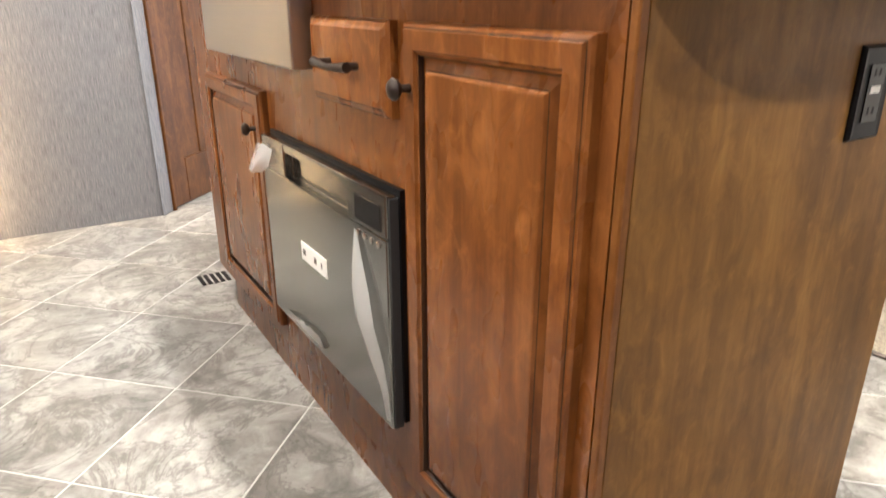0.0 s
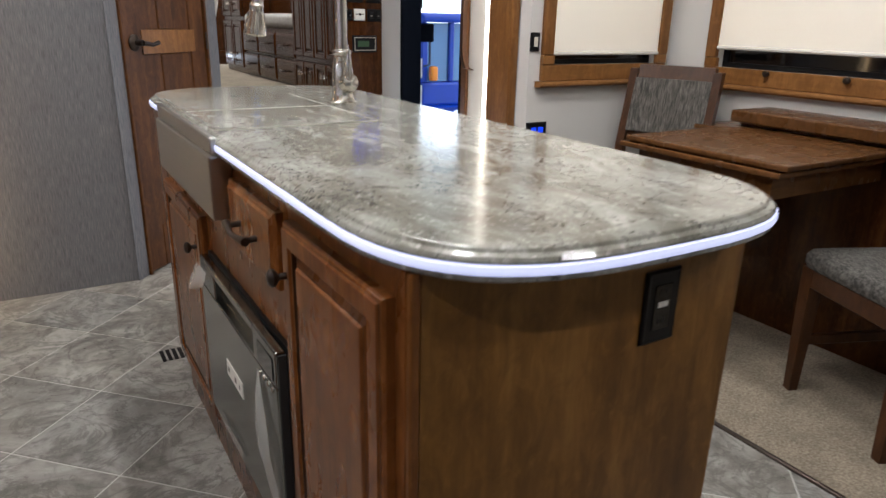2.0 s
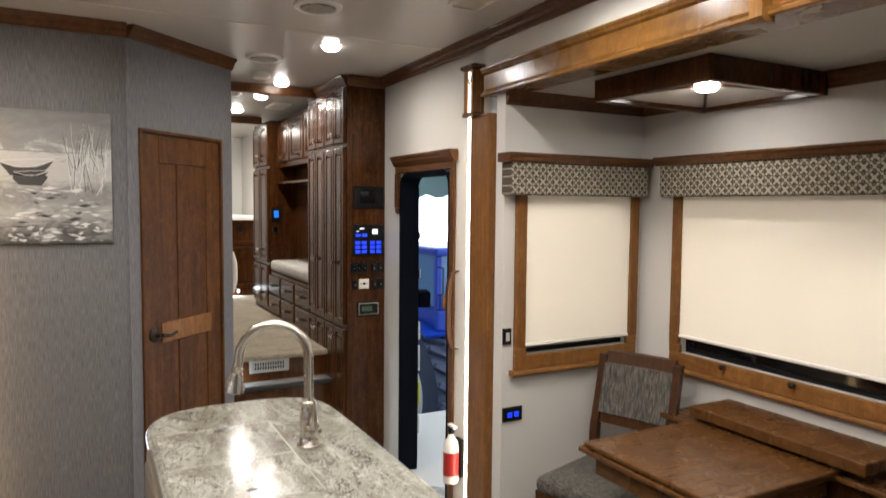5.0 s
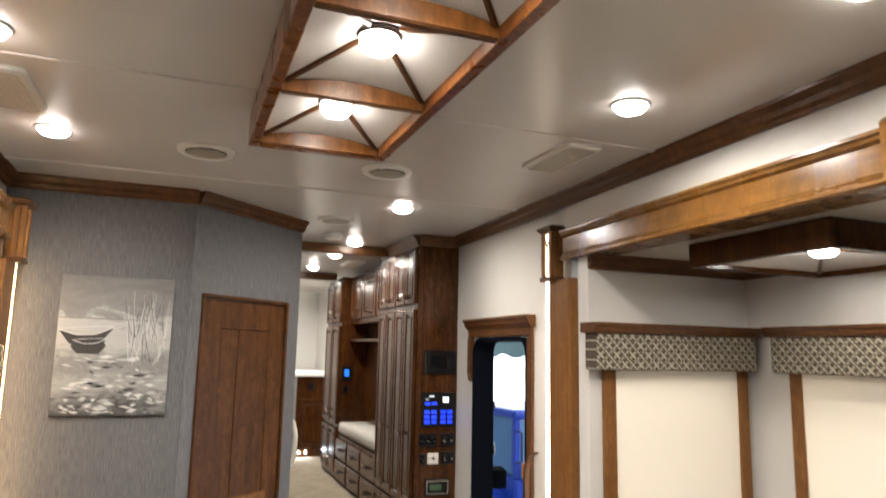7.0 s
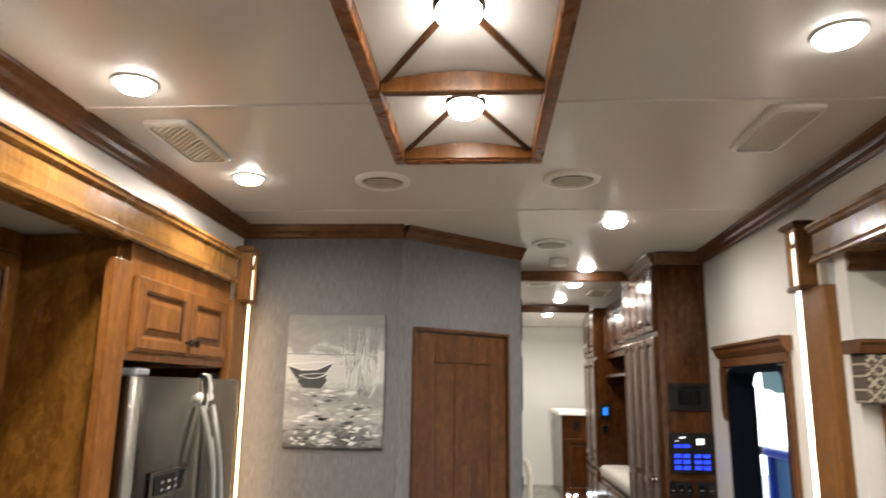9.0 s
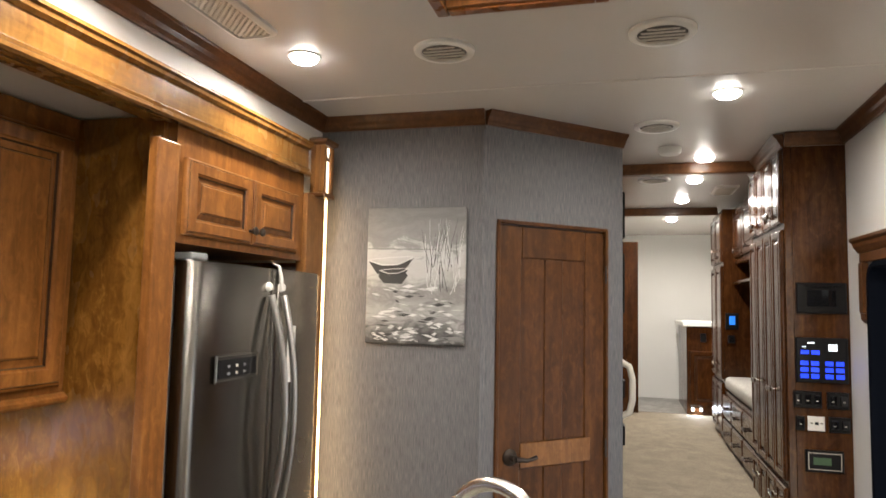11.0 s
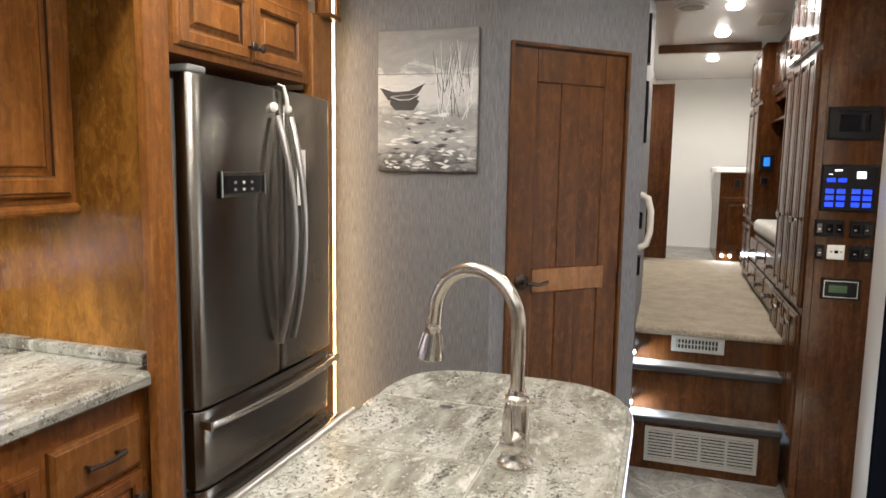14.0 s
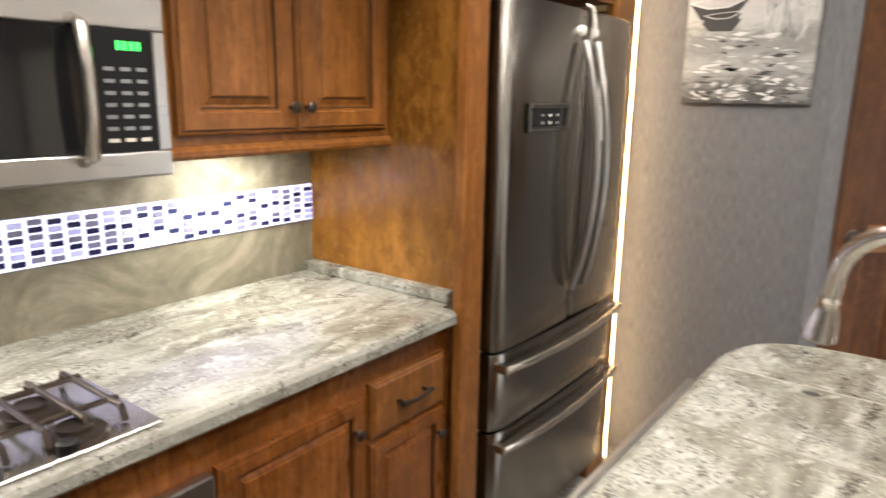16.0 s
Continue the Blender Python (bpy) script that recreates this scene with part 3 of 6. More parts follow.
step("hall_step", 3.965, L1, 0.11, "wood-faced step with grey vinyl tread and black nosing")
step("hall_step", 4.065, L2, 0.13, "wood-faced step with grey vinyl tread and black nosing")
tagged(part("wall_landing_riser", boxm(HX0, HX1, 4.20, 4.24, L2 - 0.03, L3 - 0.02), "walnut"), "wood-faced riser below the carpeted landing", "wall", kind="structure")
bm = B()
box(bm, 1.20, 2.225, 4.17, 7.2, L3 - 0.035, L3, 0.016, 3)
tagged(part("floor_landing", bm, "carpet"), "beige plush carpet of the raised hall floor", "floor", kind="structure")
tagged(part("floor_front", boxm(1.12, 2.285, 7.2, 8.4, L3 - 0.05, L3 - 0.006), "floor_tile_vinyl"), "grey vinyl floor of the front room", "floor", kind="structure")


def grille(name, x0, x1, z0, z1, y, cols, rows, label):
    gt = thing(name, pose((x0 + x1) / 2, y, z0), label, "vent")
    part("backing", boxm(x0 + 0.004, x1 - 0.004, y - 0.003, y - 0.001, z0 + 0.004, z1 - 0.004), "dark_void", gt, world=True)
    fr = B()
    e = 0.018
    for b in ((x0, x1, z0, z0 + e), (x0, x1, z1 - e, z1), (x0, x0 + e, z0 + e, z1 - e), (x1 - e, x1, z0 + e, z1 - e)):
        box(fr, b[0], b[1], y - 0.010, y - 0.001, b[2], b[3], 0.002)
    part("frame", fr, "grille_grey", gt, world=True)
    cw = (x1 - x0 - 2 * e) / cols
    for c in range(cols):
        if c:
            part("bar", boxm(x0 + e + c * cw - 0.006, x0 + e + c * cw + 0.006, y - 0.0095, y - 0.0035, z0 + e, z1 - e), "grille_grey", gt, world=True)
        for r in range(rows):
            zz = z0 + e + (r + 0.5) * (z1 - z0 - 2 * e) / rows
            hh = (z1 - z0 - 2 * e) / rows * 0.27
            part("slat", boxm(x0 + e + c * cw, x0 + e + (c + 1) * cw, y - 0.008, y - 0.004, zz - hh, zz + hh), "grille_grey", gt, world=True)


grille("floor_return_grille", 1.34, 1.86, 0.045, 0.225, 3.995, 4, 9, "cream metal return-air grille in the bottom riser")
vt = thing("riser_vent", pose(1.57, 4.2, 0.56), "small cream heating vent in the top riser", "vent")
part("backing", boxm(1.445, 1.70, 4.194, 4.198, 0.57, 0.652), "dark_void", vt, world=True)
fr = B()
for b in ((1.445, 1.70, 0.57, 0.587), (1.445, 1.70, 0.635, 0.652), (1.445, 1.47, 0.587, 0.635), (1.675, 1.70, 0.587, 0.635)):
    box(fr, b[0], b[1], 4.184, 4.194, b[2], b[3], 0.002)
part("frame", fr, "grille_grey", vt, world=True)
for i in range(13):
    xx = 1.476 + i * 0.0163
    part("slat", boxm(xx - 0.003, xx + 0.003, 4.188, 4.193, 0.587, 0.635), "grille_grey", vt, world=True)
part("slat", boxm(1.47, 1.675, 4.187, 4.192, 0.608, 0.613), "grille_grey", vt, world=True)

# tall cabinet beside the entry: end panel faces the room, doors face the hall
TX, TY0, TY1, TZ = 1.975, 3.83, 4.62, 2.395
tc = thing("tall_cabinet", pose(2.1, 4.2, 0), "tall dark-stained pantry cabinet with raised-panel doors", "cabinet")
part("body", boxm(TX, 2.224, TY0, TY1, 0.0, TZ), "walnut", tc, world=True)
part("end_stile", boxm(TX - 0.004, TX + 0.03, TY0 - 0.004, TY0 + 0.02, 0.0, TZ, 0.003), "walnut", tc, world=True)
bm = sweep(B(), CROWN, (TX, TY0, TZ - 0.01), (TX, TY1, TZ - 0.01))
part("crown", bm, "trim_wood", tc, world=True)
bm = sweep(B(), [(o * 0.8, u) for o, u in CROWN], (2.224, TY0, TZ - 0.01), (TX, TY0, TZ - 0.01))
part("crown", bm, "trim_wood", tc, world=True)
tcb = BASE[tc].inverted()
for (z0, z1, kz) in ((2.04, 2.38, 0.05), (0.90, 2.01, 0.38), (0.30, 0.87, 0.50)):
    for c in range(4):
        y1 = 4.035 + c * 0.19 + (0.006 if c > 1 else 0)
        m = tcb @ pose(TX, y1, z0, 0, 0, NEG_X)
        cab_door(tc, m, 0.184, z1 - z0, "walnut", (0.020 if c % 2 == 0 else 0.164, kz), 0.58, split=False, handle="brushed_nickel")


def flat_panel(name, m, w, h, label, face="black_plastic", cat="panel"):
    p = thing(name, m, label, cat)
    bm = rect_rings(B(), w, h, [(0, 0), (0, 0.006), (0.004, 0.010), (0.012, 0.011)])
    part("bezel", bm, face, p)
    return p


PY = TY0 - 0.005
mp = flat_panel("monitor_panel", pose(2.012, PY, 1.635, 0, 0, 0), 0.200, 0.135, "black tank monitor with a dark screen", cat="monitor")
part("screen", rect_rings(B(), 0.118, 0.075, [(0, 0.0), (0.002, 0.013)]), "black_glass", mp, m=pose(0.04, 0, 0.03))
part("hood", boxm(0.03, 0.17, -0.020, -0.011, 0.118, 0.126, 0.002), "black_plastic", mp)
cp = flat_panel("control_touch_panel", pose(2.005, PY, 1.335, 0, 0, 0), 0.207, 0.195, "black control panel with lit blue touch keys", cat="control panel")
for r in range(3):
    for c in range(2):
        for k in range(2):
            part("key", rect_rings(B(), 0.033, 0.020, [(0, 0.0), (0.001, 0.0125)]), "screen_blue", cp, "lit blue key", pose(0.016 + c * 0.098 + k * 0.042, 0, 0.018 + r * 0.028))
for k in range(2):
    part("key", rect_rings(B(), 0.034, 0.018, [(0, 0.0), (0.001, 0.0125)]), "screen_blue", cp, "lit blue key", pose(0.018 + k * 0.042, 0, 0.122))
part("display", rect_rings(B(), 0.036, 0.03, [(0, 0.0), (0.001, 0.0125)]), "screen_white", cp, "lit white display", pose(0.128, 0, 0.138))
part("badge", rect_rings(B(), 0.03, 0.008, [(0, 0.0), (0.001, 0.0125)]), "screen_white", cp, "small white marking", pose(0.045, 0, 0.168))
for x in (0.024, 0.030, 0.036):
    part("text_bar", rect_rings(B(), 0.004, 0.006, [(0, 0.0), (0.0005, 0.0128)]), "screen_white", cp, "tiny white marking", pose(x, 0, 0.152))


def switch_plate(x, z, w, h, n, label):
    p = flat_panel("switch_plate", pose(x, PY, z), w, h, label, cat="switch")
    for i in range(n):
        part("rocker", rect_rings(B(), w / n * 0.72, h * 0.62, [(0, 0.0), (0.001, 0.013), (0.004, 0.0155)]), "black_glass", p, m=pose(w / n * (i + 0.14), 0, h * 0.19))
        part("mark", rect_rings(B(), w / n * 0.25, 0.004, [(0, 0.0), (0.0005, 0.0165)]), "cream_plastic", p, "tiny pale marking", pose(w / n * (i + 0.36), 0, h * 0.42))


switch_plate(1.992, 1.225, 0.112, 0.072, 3, "black three-rocker switch plate")
switch_plate(2.125, 1.225, 0.085, 0.072, 2, "black two-rocker switch plate")
switch_plate(2.130, 1.125, 0.085, 0.066, 2, "black two-rocker switch plate")
switch_plate(2.000, 1.128, 0.036, 0.060, 1, "small black rocker switch")
ws = flat_panel("white_switch", pose(2.048, PY, 1.128), 0.066, 0.062, "white wall control with a tiny black display", "white_plastic", "switch")
part("display", rect_rings(B(), 0.016, 0.014, [(0, 0), (0.001, 0.0125)]), "black_glass", ws, m=pose(0.025, 0, 0.026))
for x in (0.008, 0.046):
    part("button", rect_rings(B(), 0.011, 0.007, [(0, 0), (0.001, 0.0125)]), "bronze", ws, m=pose(x, 0, 0.030))
iv = flat_panel("inverter_display", pose(2.035, PY, 0.955), 0.150, 0.092, "black remote display with a green lit window", cat="control panel")
part("frame", rect_rings(B(), 0.132, 0.074, [(0, 0.0), (0.001, 0.0118)]), "cream_plastic", iv, m=pose(0.009, 0, 0.009))
part("face", rect_rings(B(), 0.126, 0.068, [(0, 0.0), (0.001, 0.0126)]), "black_plastic", iv, m=pose(0.012, 0, 0.012))
part("lcd", rect_rings(B(), 0.072, 0.034, [(0, 0.0), (0.001, 0.0136)]), "lcd_green", iv, "dim green display window", pose(0.028, 0, 0.030))

# dresser nook beyond the tall cabinet
dn = thing("hall_dresser", pose(2.1, 5.2, L3), "dark-stained built-in dresser with drawers and a cushion on it", "dresser")
part("body", boxm(1.99, 2.224, TY1, 5.9, L3, 1.06), "walnut", dn, world=True)
dnb = BASE[dn].inverted()
for y1, w_ in ((5.03, 0.39), (5.46, 0.40), (5.88, 0.39)):
    for z0, h in ((L3 + 0.02, 0.155), (L3 + 0.19, 0.155)):
        slab_drawer(dn, dnb @ pose(1.99, y1, z0, 0, 0, NEG_X), w_, h, "walnut", 0.08)
tagged(part("seat_cushion", boxm(1.985, 2.222, 4.66, 5.88, 1.062, 1.16, 0.03, 3), "chair_fabric_light", smooth=True), "pale grey upholstered cushion on the dresser", "cushion")
tc2 = thing("tall_wardrobe", pose(2.1, 6.2, L3), "tall dark-stained wardrobe with raised-panel doors", "wardrobe")
part("body", boxm(1.99, 2.224, 5.9, 6.5, L3, TZ), "walnut", tc2, world=True)
t2b = BASE[tc2].inverted()
for z0, z1 in ((2.0, 2.36), (L3 + 0.45, 1.97), (L3 + 0.05, L3 + 0.42)):
    for c in range(2):
        cab_door(tc2, t2b @ pose(1.99, 6.195 + c * 0.29, z0, 0, 0, NEG_X), 0.275, z1 - z0, "walnut", (0.02 if c == 0 else 0.255, 0.1), 0.62, handle="brushed_nickel")
ub = thing("hall_upper_cabinet", pose(2.1, 5.2, 1.9), "dark-stained recessed upper cabinet above the hall dresser", "cabinet")
part("body", boxm(2.07, 2.224, TY1 + 0.001, 5.899, 1.98, 2.395), "walnut", ub, world=True)
ubb = BASE[ub].inverted()
for y1 in (5.03, 5.46, 5.88):
    cab_door(ub, ubb @ pose(2.07, y1, 2.02, 0, 0, NEG_X), 0.40, 0.34, "walnut", (0.2, 0.04), 0.85)
part("open_shelf", boxm(2.05, 2.20, TY1 + 0.002, 5.898, 1.83, 1.85, 0.003), "walnut", ub, world=True)
part("back_panel", boxm(2.205, 2.2235, TY1 + 0.002, 5.898, 1.165, 1.979), "walnut", ub, world=True)
th = flat_panel("thermostat", pose(1.995, 5.88, 1.50, 0, 0, 0), 0.09, 0.12, "small wall control with a lit cyan screen on the wardrobe side", cat="thermostat")
part("screen", rect_rings(B(), 0.042, 0.062, [(0, 0), (0.001, 0.0125)]), "screen_cyan", th, m=pose(0.024, 0, 0.036))
th2 = flat_panel("light_switch", pose(2.01, 5.88, 1.40, 0, 0, 0), 0.05, 0.06, "small black rocker switch on the wardrobe side", cat="switch")
part("rocker", rect_rings(B(), 0.03, 0.04, [(0, 0), (0.001, 0.013)]), "black_glass", th2, m=pose(0.01, 0, 0.01))
va = thing("bath_vanity", pose(2.0, 7.3, L3), "dark wood vanity with a white top", "vanity")
part("body", boxm(1.83, 2.224, 7.15, 8.1, L3, L3 + 0.80), "walnut", va, world=True)
part("top", boxm(1.80, 2.224, 7.12, 8.12, L3 + 0.80, L3 + 0.845, 0.006), "bath_white", va, "white vanity top", world=True)
vab = BASE[va].inverted()
cab_door(va, vab @ pose(1.85, 7.149, L3 + 0.08, 0, 0, 0), 0.34, 0.5, "walnut", None, 0.8)
part("outlet", rect_rings(B(), 0.05, 0.08, [(0, 0), (0.002, 0.006)]), "black_plastic", va, "small black outlet", vab @ pose(1.95, 7.148, L3 + 0.66))
for x in (1.88, 1.95):
    bm = lathe(B(), [(0.012, 0), (0.012, 0.005), (0.006, 0.008)], 12)
    bm.transform(pose(x, 7.149, L3 + 0.05, 90))
    part("floor_light", bm, "step_led", va, "small bright floor light", world=True)
# hall doors on the left and fixtures at the corner
hd = thing("hall_closet_door", pose(1.27, 5.6, L3), "dark wood hall door standing ajar", "door")
part("leaf", boxm(1.205, 1.245, 5.05, 5.72, L3 + 0.02, 2.25, 0.003), "walnut", hd, world=True)
hd2 = thing("bath_door", pose(1.27, 7.0, L3), "dark wood bathroom door", "door")
part("leaf", boxm(1.205, 1.40, 6.95, 6.99, L3 + 0.02, 2.25, 0.003), "walnut", hd2, world=True)
for i, (y, z, t) in enumerate(((4.42, 2.388, 0.08), (6.18, 2.388, 0.08))):
    tagged(part("trim_hall_beam", boxm(1.262, 1.99, y, y + 0.06, z, CEIL, 0.006), "trim_wood"), "dark wood beam across the hall ceiling", "trim", kind="structure")
gh = thing("grab_handle", pose(1.27, 3.95, 1.2), "pale wood grab handle on the hall wall", "handle")
bm = tube(B(), [(1.262, 3.95, 1.12), (1.30, 3.95, 1.14), (1.315, 3.95, 1.20), (1.315, 3.95, 1.30), (1.30, 3.95, 1.36), (1.262, 3.95, 1.38)], 0.016, 10)
part("bar", bm, "cream_plastic", gh, world=True, smooth=True)
for z0, z1 in ((1.62, 1.90), (1.0, 1.09), (1.98, 2.2), (1.22, 1.30)):
    tagged(part("wall_plate", boxm(1.2625, 1.28, 3.86, 3.94, z0, z1, 0.003), "black_plastic"), "black wall plate on the hall corner", "plate")

# ---- grey door ----
dr = thing("door_1", AM @ pose(D0, 0, 0.0), "brown stained interior door with vertical panels, closed", "door", kind="structure")
DW = D1 - D0
fr = B()
for b in ((0, 0.016, 0, DH), (DW - 0.016, DW, 0, DH), (0.016, DW - 0.016, DH - 0.016, DH)):
    box(fr, b[0], b[1], -0.012, 0.05, b[2], b[3], 0.003)
part("door_frame", fr, "door_oak", dr)
lw, lh = DW - 0.036, DH - 0.026
lf = B()
s = 0.112
RZ = 0.963
for b in ((0, s, 0, lh), (lw - s, lw, 0, lh), (s, lw - s, lh - 0.135, lh), (s, lw - s, RZ, RZ + 0.105), (s, lw - s, 0, 0.20), (lw / 2 - 0.05, lw / 2 + 0.05, RZ + 0.105, lh - 0.135), (lw / 2 - 0.05, lw / 2 + 0.05, 0.20, RZ)):
    box(lf, b[0], b[1], 0.0, 0.03, b[2], b[3], 0.004)
leaf = part("leaf", lf, "door_oak", dr, m=pose(0.018, 0.0, 0.006))
for x0, x1 in ((s, lw / 2 - 0.05), (lw / 2 + 0.05, lw - s)):
    for z0, z1 in ((0.2, RZ), (RZ + 0.105, lh - 0.135)):
        part("panel", boxm(x0 - 0.004, x1 + 0.004, 0.007, 0.02, z0 - 0.004, z1 + 0.004), "door_oak", leaf)
part("rail_face", boxm(s, lw - s + 0.03, -0.003, -0.0005, RZ + 0.003, RZ + 0.102, 0.001), "window_wood_v", leaf, "paler horizontal lock rail")
bm = lathe(B(), [(0.034, 0), (0.034, 0.006), (0.028, 0.012), (0.013, 0.016), (0.013, 0.045)], 20)
bm.transform(pose(0.06, -0.0005, RZ + 0.052, 90))
tube(bm, [(0.06, -0.045, RZ + 0.052), (0.085, -0.047, RZ + 0.049), (0.12, -0.047, RZ + 0.043), (0.165, -0.045, RZ + 0.052)], [0.012, 0.010, 0.008, 0.009], 10)
part("lever_handle", bm, "bronze", leaf, "dark bronze lever handle", smooth=True)
for z in (0.25, 0.98, 1.75):
    part("hinge", boxm(DW - 0.024, DW - 0.012, -0.016, -0.010, z, z + 0.08, 0.002), "bronze", dr)

# ---- painting ----
pt = thing("painting", pose(0.218, 3.2345, 1.475), "grey and white canvas of two moored boats and reeds", "painting")
PW, PH = 0.430, 0.570
part("canvas", boxm(0, PW, -0.022, -0.002, 0, PH, 0.003), "canvas_paint", pt)


def flat_poly(name, pts, material, parent, y, label=""):
    bm = B()
    loft(bm, [[(x, y + 0.0012, z) for x, z in pts], [(x, y, z) for x, z in pts]])
    return part(name, bm, material, parent, label)


def boat(cx, cz, k, fill):
    hull = [(cx - 0.085 * k, cz + 0.020 * k), (cx - 0.05 * k, cz - 0.028 * k), (cx + 0.045 * k, cz - 0.03 * k), (cx + 0.09 * k, cz + 0.03 * k), (cx + 0.03 * k, cz + 0.004 * k), (cx - 0.03 * k, cz + 0.002 * k)]
    flat_poly("boat_hull", hull, fill, pt, -0.0235)
    bm = tube(B(), [(cx - 0.087 * k, -0.024, cz + 0.022 * k), (cx - 0.03 * k, -0.024, cz + 0.004 * k), (cx + 0.03 * k, -0.024, cz + 0.006 * k), (cx + 0.092 * k, -0.024, cz + 0.033 * k)], 0.0025 * k, 5)
    part("boat_rim", bm, "paint_white", pt)
    bm = tube(B(), [(cx - 0.08 * k, -0.024, cz + 0.024 * k), (cx, -0.024, cz + 0.032 * k), (cx + 0.088 * k, -0.024, cz + 0.036 * k)], 0.0016 * k, 5)
    part("boat_rim", bm, "paint_white", pt)


flat_poly("boat_shade", [(0.06, 0.30), (0.055, 0.275), (0.08, 0.25), (0.16, 0.248), (0.185, 0.285), (0.16, 0.305)], "paint_dark", pt, -0.0228)
boat(0.105, 0.322, 1.15, "paint_dark")
boat(0.122, 0.288, 0.72, "paint_dark")
flat_poly("horizon_line", [(0.0, 0.398), (0.0, 0.394), (0.36, 0.390), (0.36, 0.394)], "paint_grey", pt, -0.0228)
rnd = random.Random(5)
for i in range(46):
    x, z0 = 0.27 + rnd.random() * 0.14, 0.20 + rnd.random() * 0.14
    dx, dz = (rnd.random() - 0.4) * 0.10, 0.08 + rnd.random() * 0.15
    p1 = (min(x + dx, 0.425), min(z0 + dz, 0.52))
    bm = tube(B(), [(x, -0.0232, z0), ((x + p1[0]) / 2 - 0.006, -0.0232, (z0 + p1[1]) / 2), (p1[0], -0.0232, p1[1])], [0.0016, 0.0012, 0.0004], 4)
    part("reed_stroke", bm, "paint_white" if i % 3 else "paint_dark", pt)
for i in range(120):
    x, z = rnd.random() * 0.37 + 0.01, rnd.random() ** 1.4 * 0.23 + 0.012
    l, h = 0.02 + rnd.random() * 0.05, 0.002 + rnd.random() * 0.006
    t = (rnd.random() - 0.5) * 0.02
    flat_poly("wave_stroke", [(x, z), (x + l * 0.5, z - h + t * 0.3), (x + l, z + t), (x + l * 0.5, z + h + t * 0.6)], ("paint_white", "paint_pale", "paint_grey", "paint_white", "paint_dark")[i % 5], pt, -0.0229 - (i % 4) * 0.0002)

# ---- kitchen island ----
IX0, IX1, IY0, IY1 = 0.727, 1.288, 0.685, 2.330
isl = thing("kitchen_island", pose(1.0, 1.5, 0), "cherry-stained kitchen island with raised-panel doors", "kitchen island")
bm = B()
box(bm, IX0, IX1 - 0.004, IY0 + 0.012, IY1, 0.085, 0.883)
box(bm, IX0 + 0.045, IX1 - 0.03, IY0 + 0.04, IY1 - 0.03, 0.0, 0.085)
part("body", bm, "cherry", isl, world=True)
part("end_panel", boxm(IX0 + 0.013, IX1, IY0, IY0 + 0.011, 0.012, 0.883), "burl_panel", isl, "mottled brown end panel", world=True)
part("corner_post", boxm(IX0 - 0.0005, IX0 + 0.0128, IY0 - 0.0006, IY0 + 0.011, 0.012, 0.883, 0.002), "cherry_gold", isl, world=True)
part("toe_board", boxm(IX0 + 0.004, IX0 + 0.02, IY0 + 0.004, IY1 - 0.15, 0.0, 0.085), "cherry", isl, world=True)
ib = BASE[isl].inverted()
d = cab_door(isl, ib @ pose(IX0, 1.066, 0.135, 0, 0, NEG_X), 0.346, 0.711, "cherry", (0.022, 0.630))
slab_drawer(isl, ib @ pose(IX0, 1.388, 0.714, 0, 0, NEG_X), 0.278, 0.132, "cherry", 0.10)
cab_door(isl, ib @ pose(IX0, 2.165, 0.135, 0, 0, NEG_X), 0.462, 0.553, "cherry", (0.425, 0.47))

dwm = thing("dishwasher_drawer", pose(IX0, 1.40, 0.2), "stainless drawer dishwasher with protective film peeling off", "dishwasher")
y0, y1, z0, z1 = 1.104, 1.680, 0.205, 0.605
part("tub", boxm(IX0 - 0.008, IX0 + 0.03, y0 - 0.004, y1 - 0.004, z0 + 0.012, z1 + 0.008), "black_plastic", dwm, world=True)
fb = B()
fx = IX0 - 0.028
box(fb, fx, IX0 - 0.009, y0 + 0.004, y1, z0, z1 - 0.068, 0.003, 2)
box(fb, fx, IX0 - 0.009, y0 + 0.004, 1.245, z1 - 0.0675, z1, 0.003, 2)
box(fb, fx, IX0 - 0.009, 1.545, y1, z1 - 0.0675, z1, 0.003, 2)
box(fb, fx + 0.018, IX0 - 0.0095, 1.2455, 1.5445, z1 - 0.0675, z1 - 0.001, 0.002)
box(fb, fx, fx + 0.0175, 1.2455, 1.5445, z1 - 0.016, z1, 0.002)
part("front", fb, "dark_stainless", dwm, world=True)
part("edge_gasket", boxm(fx + 0.004, IX0 - 0.0095, y0 - 0.001, y0 + 0.0035, z0 + 0.004, z1 - 0.004), "black_rubber", dwm, world=True)
part("control_window", boxm(fx - 0.0015, fx + 0.001, 1.125, 1.215, z1 - 0.060, z1 - 0.018, 0.0005), "black_glass", dwm, world=True)
for i in range(4):
    bm = lathe(B(), [(0.006, 0), (0.006, 0.002), (0.004, 0.003)], 10)
    bm.transform(pose(fx, 1.135 + i * 0.024, z1 - 0.082, 0, -90))
    part("button", bm, "brushed_nickel", dwm, world=True)
part("label", boxm(fx - 0.0015, fx, 1.352, 1.478, 0.388, 0.425), "paper", dwm, "white paper label", world=True)
for a, b in ((1.455, 1.468), (1.40, 1.412), (1.372, 1.378)):
    part("print_bar", boxm(fx - 0.002, fx - 0.0012, a, b, 0.400, 0.412), "bronze", dwm, world=True)


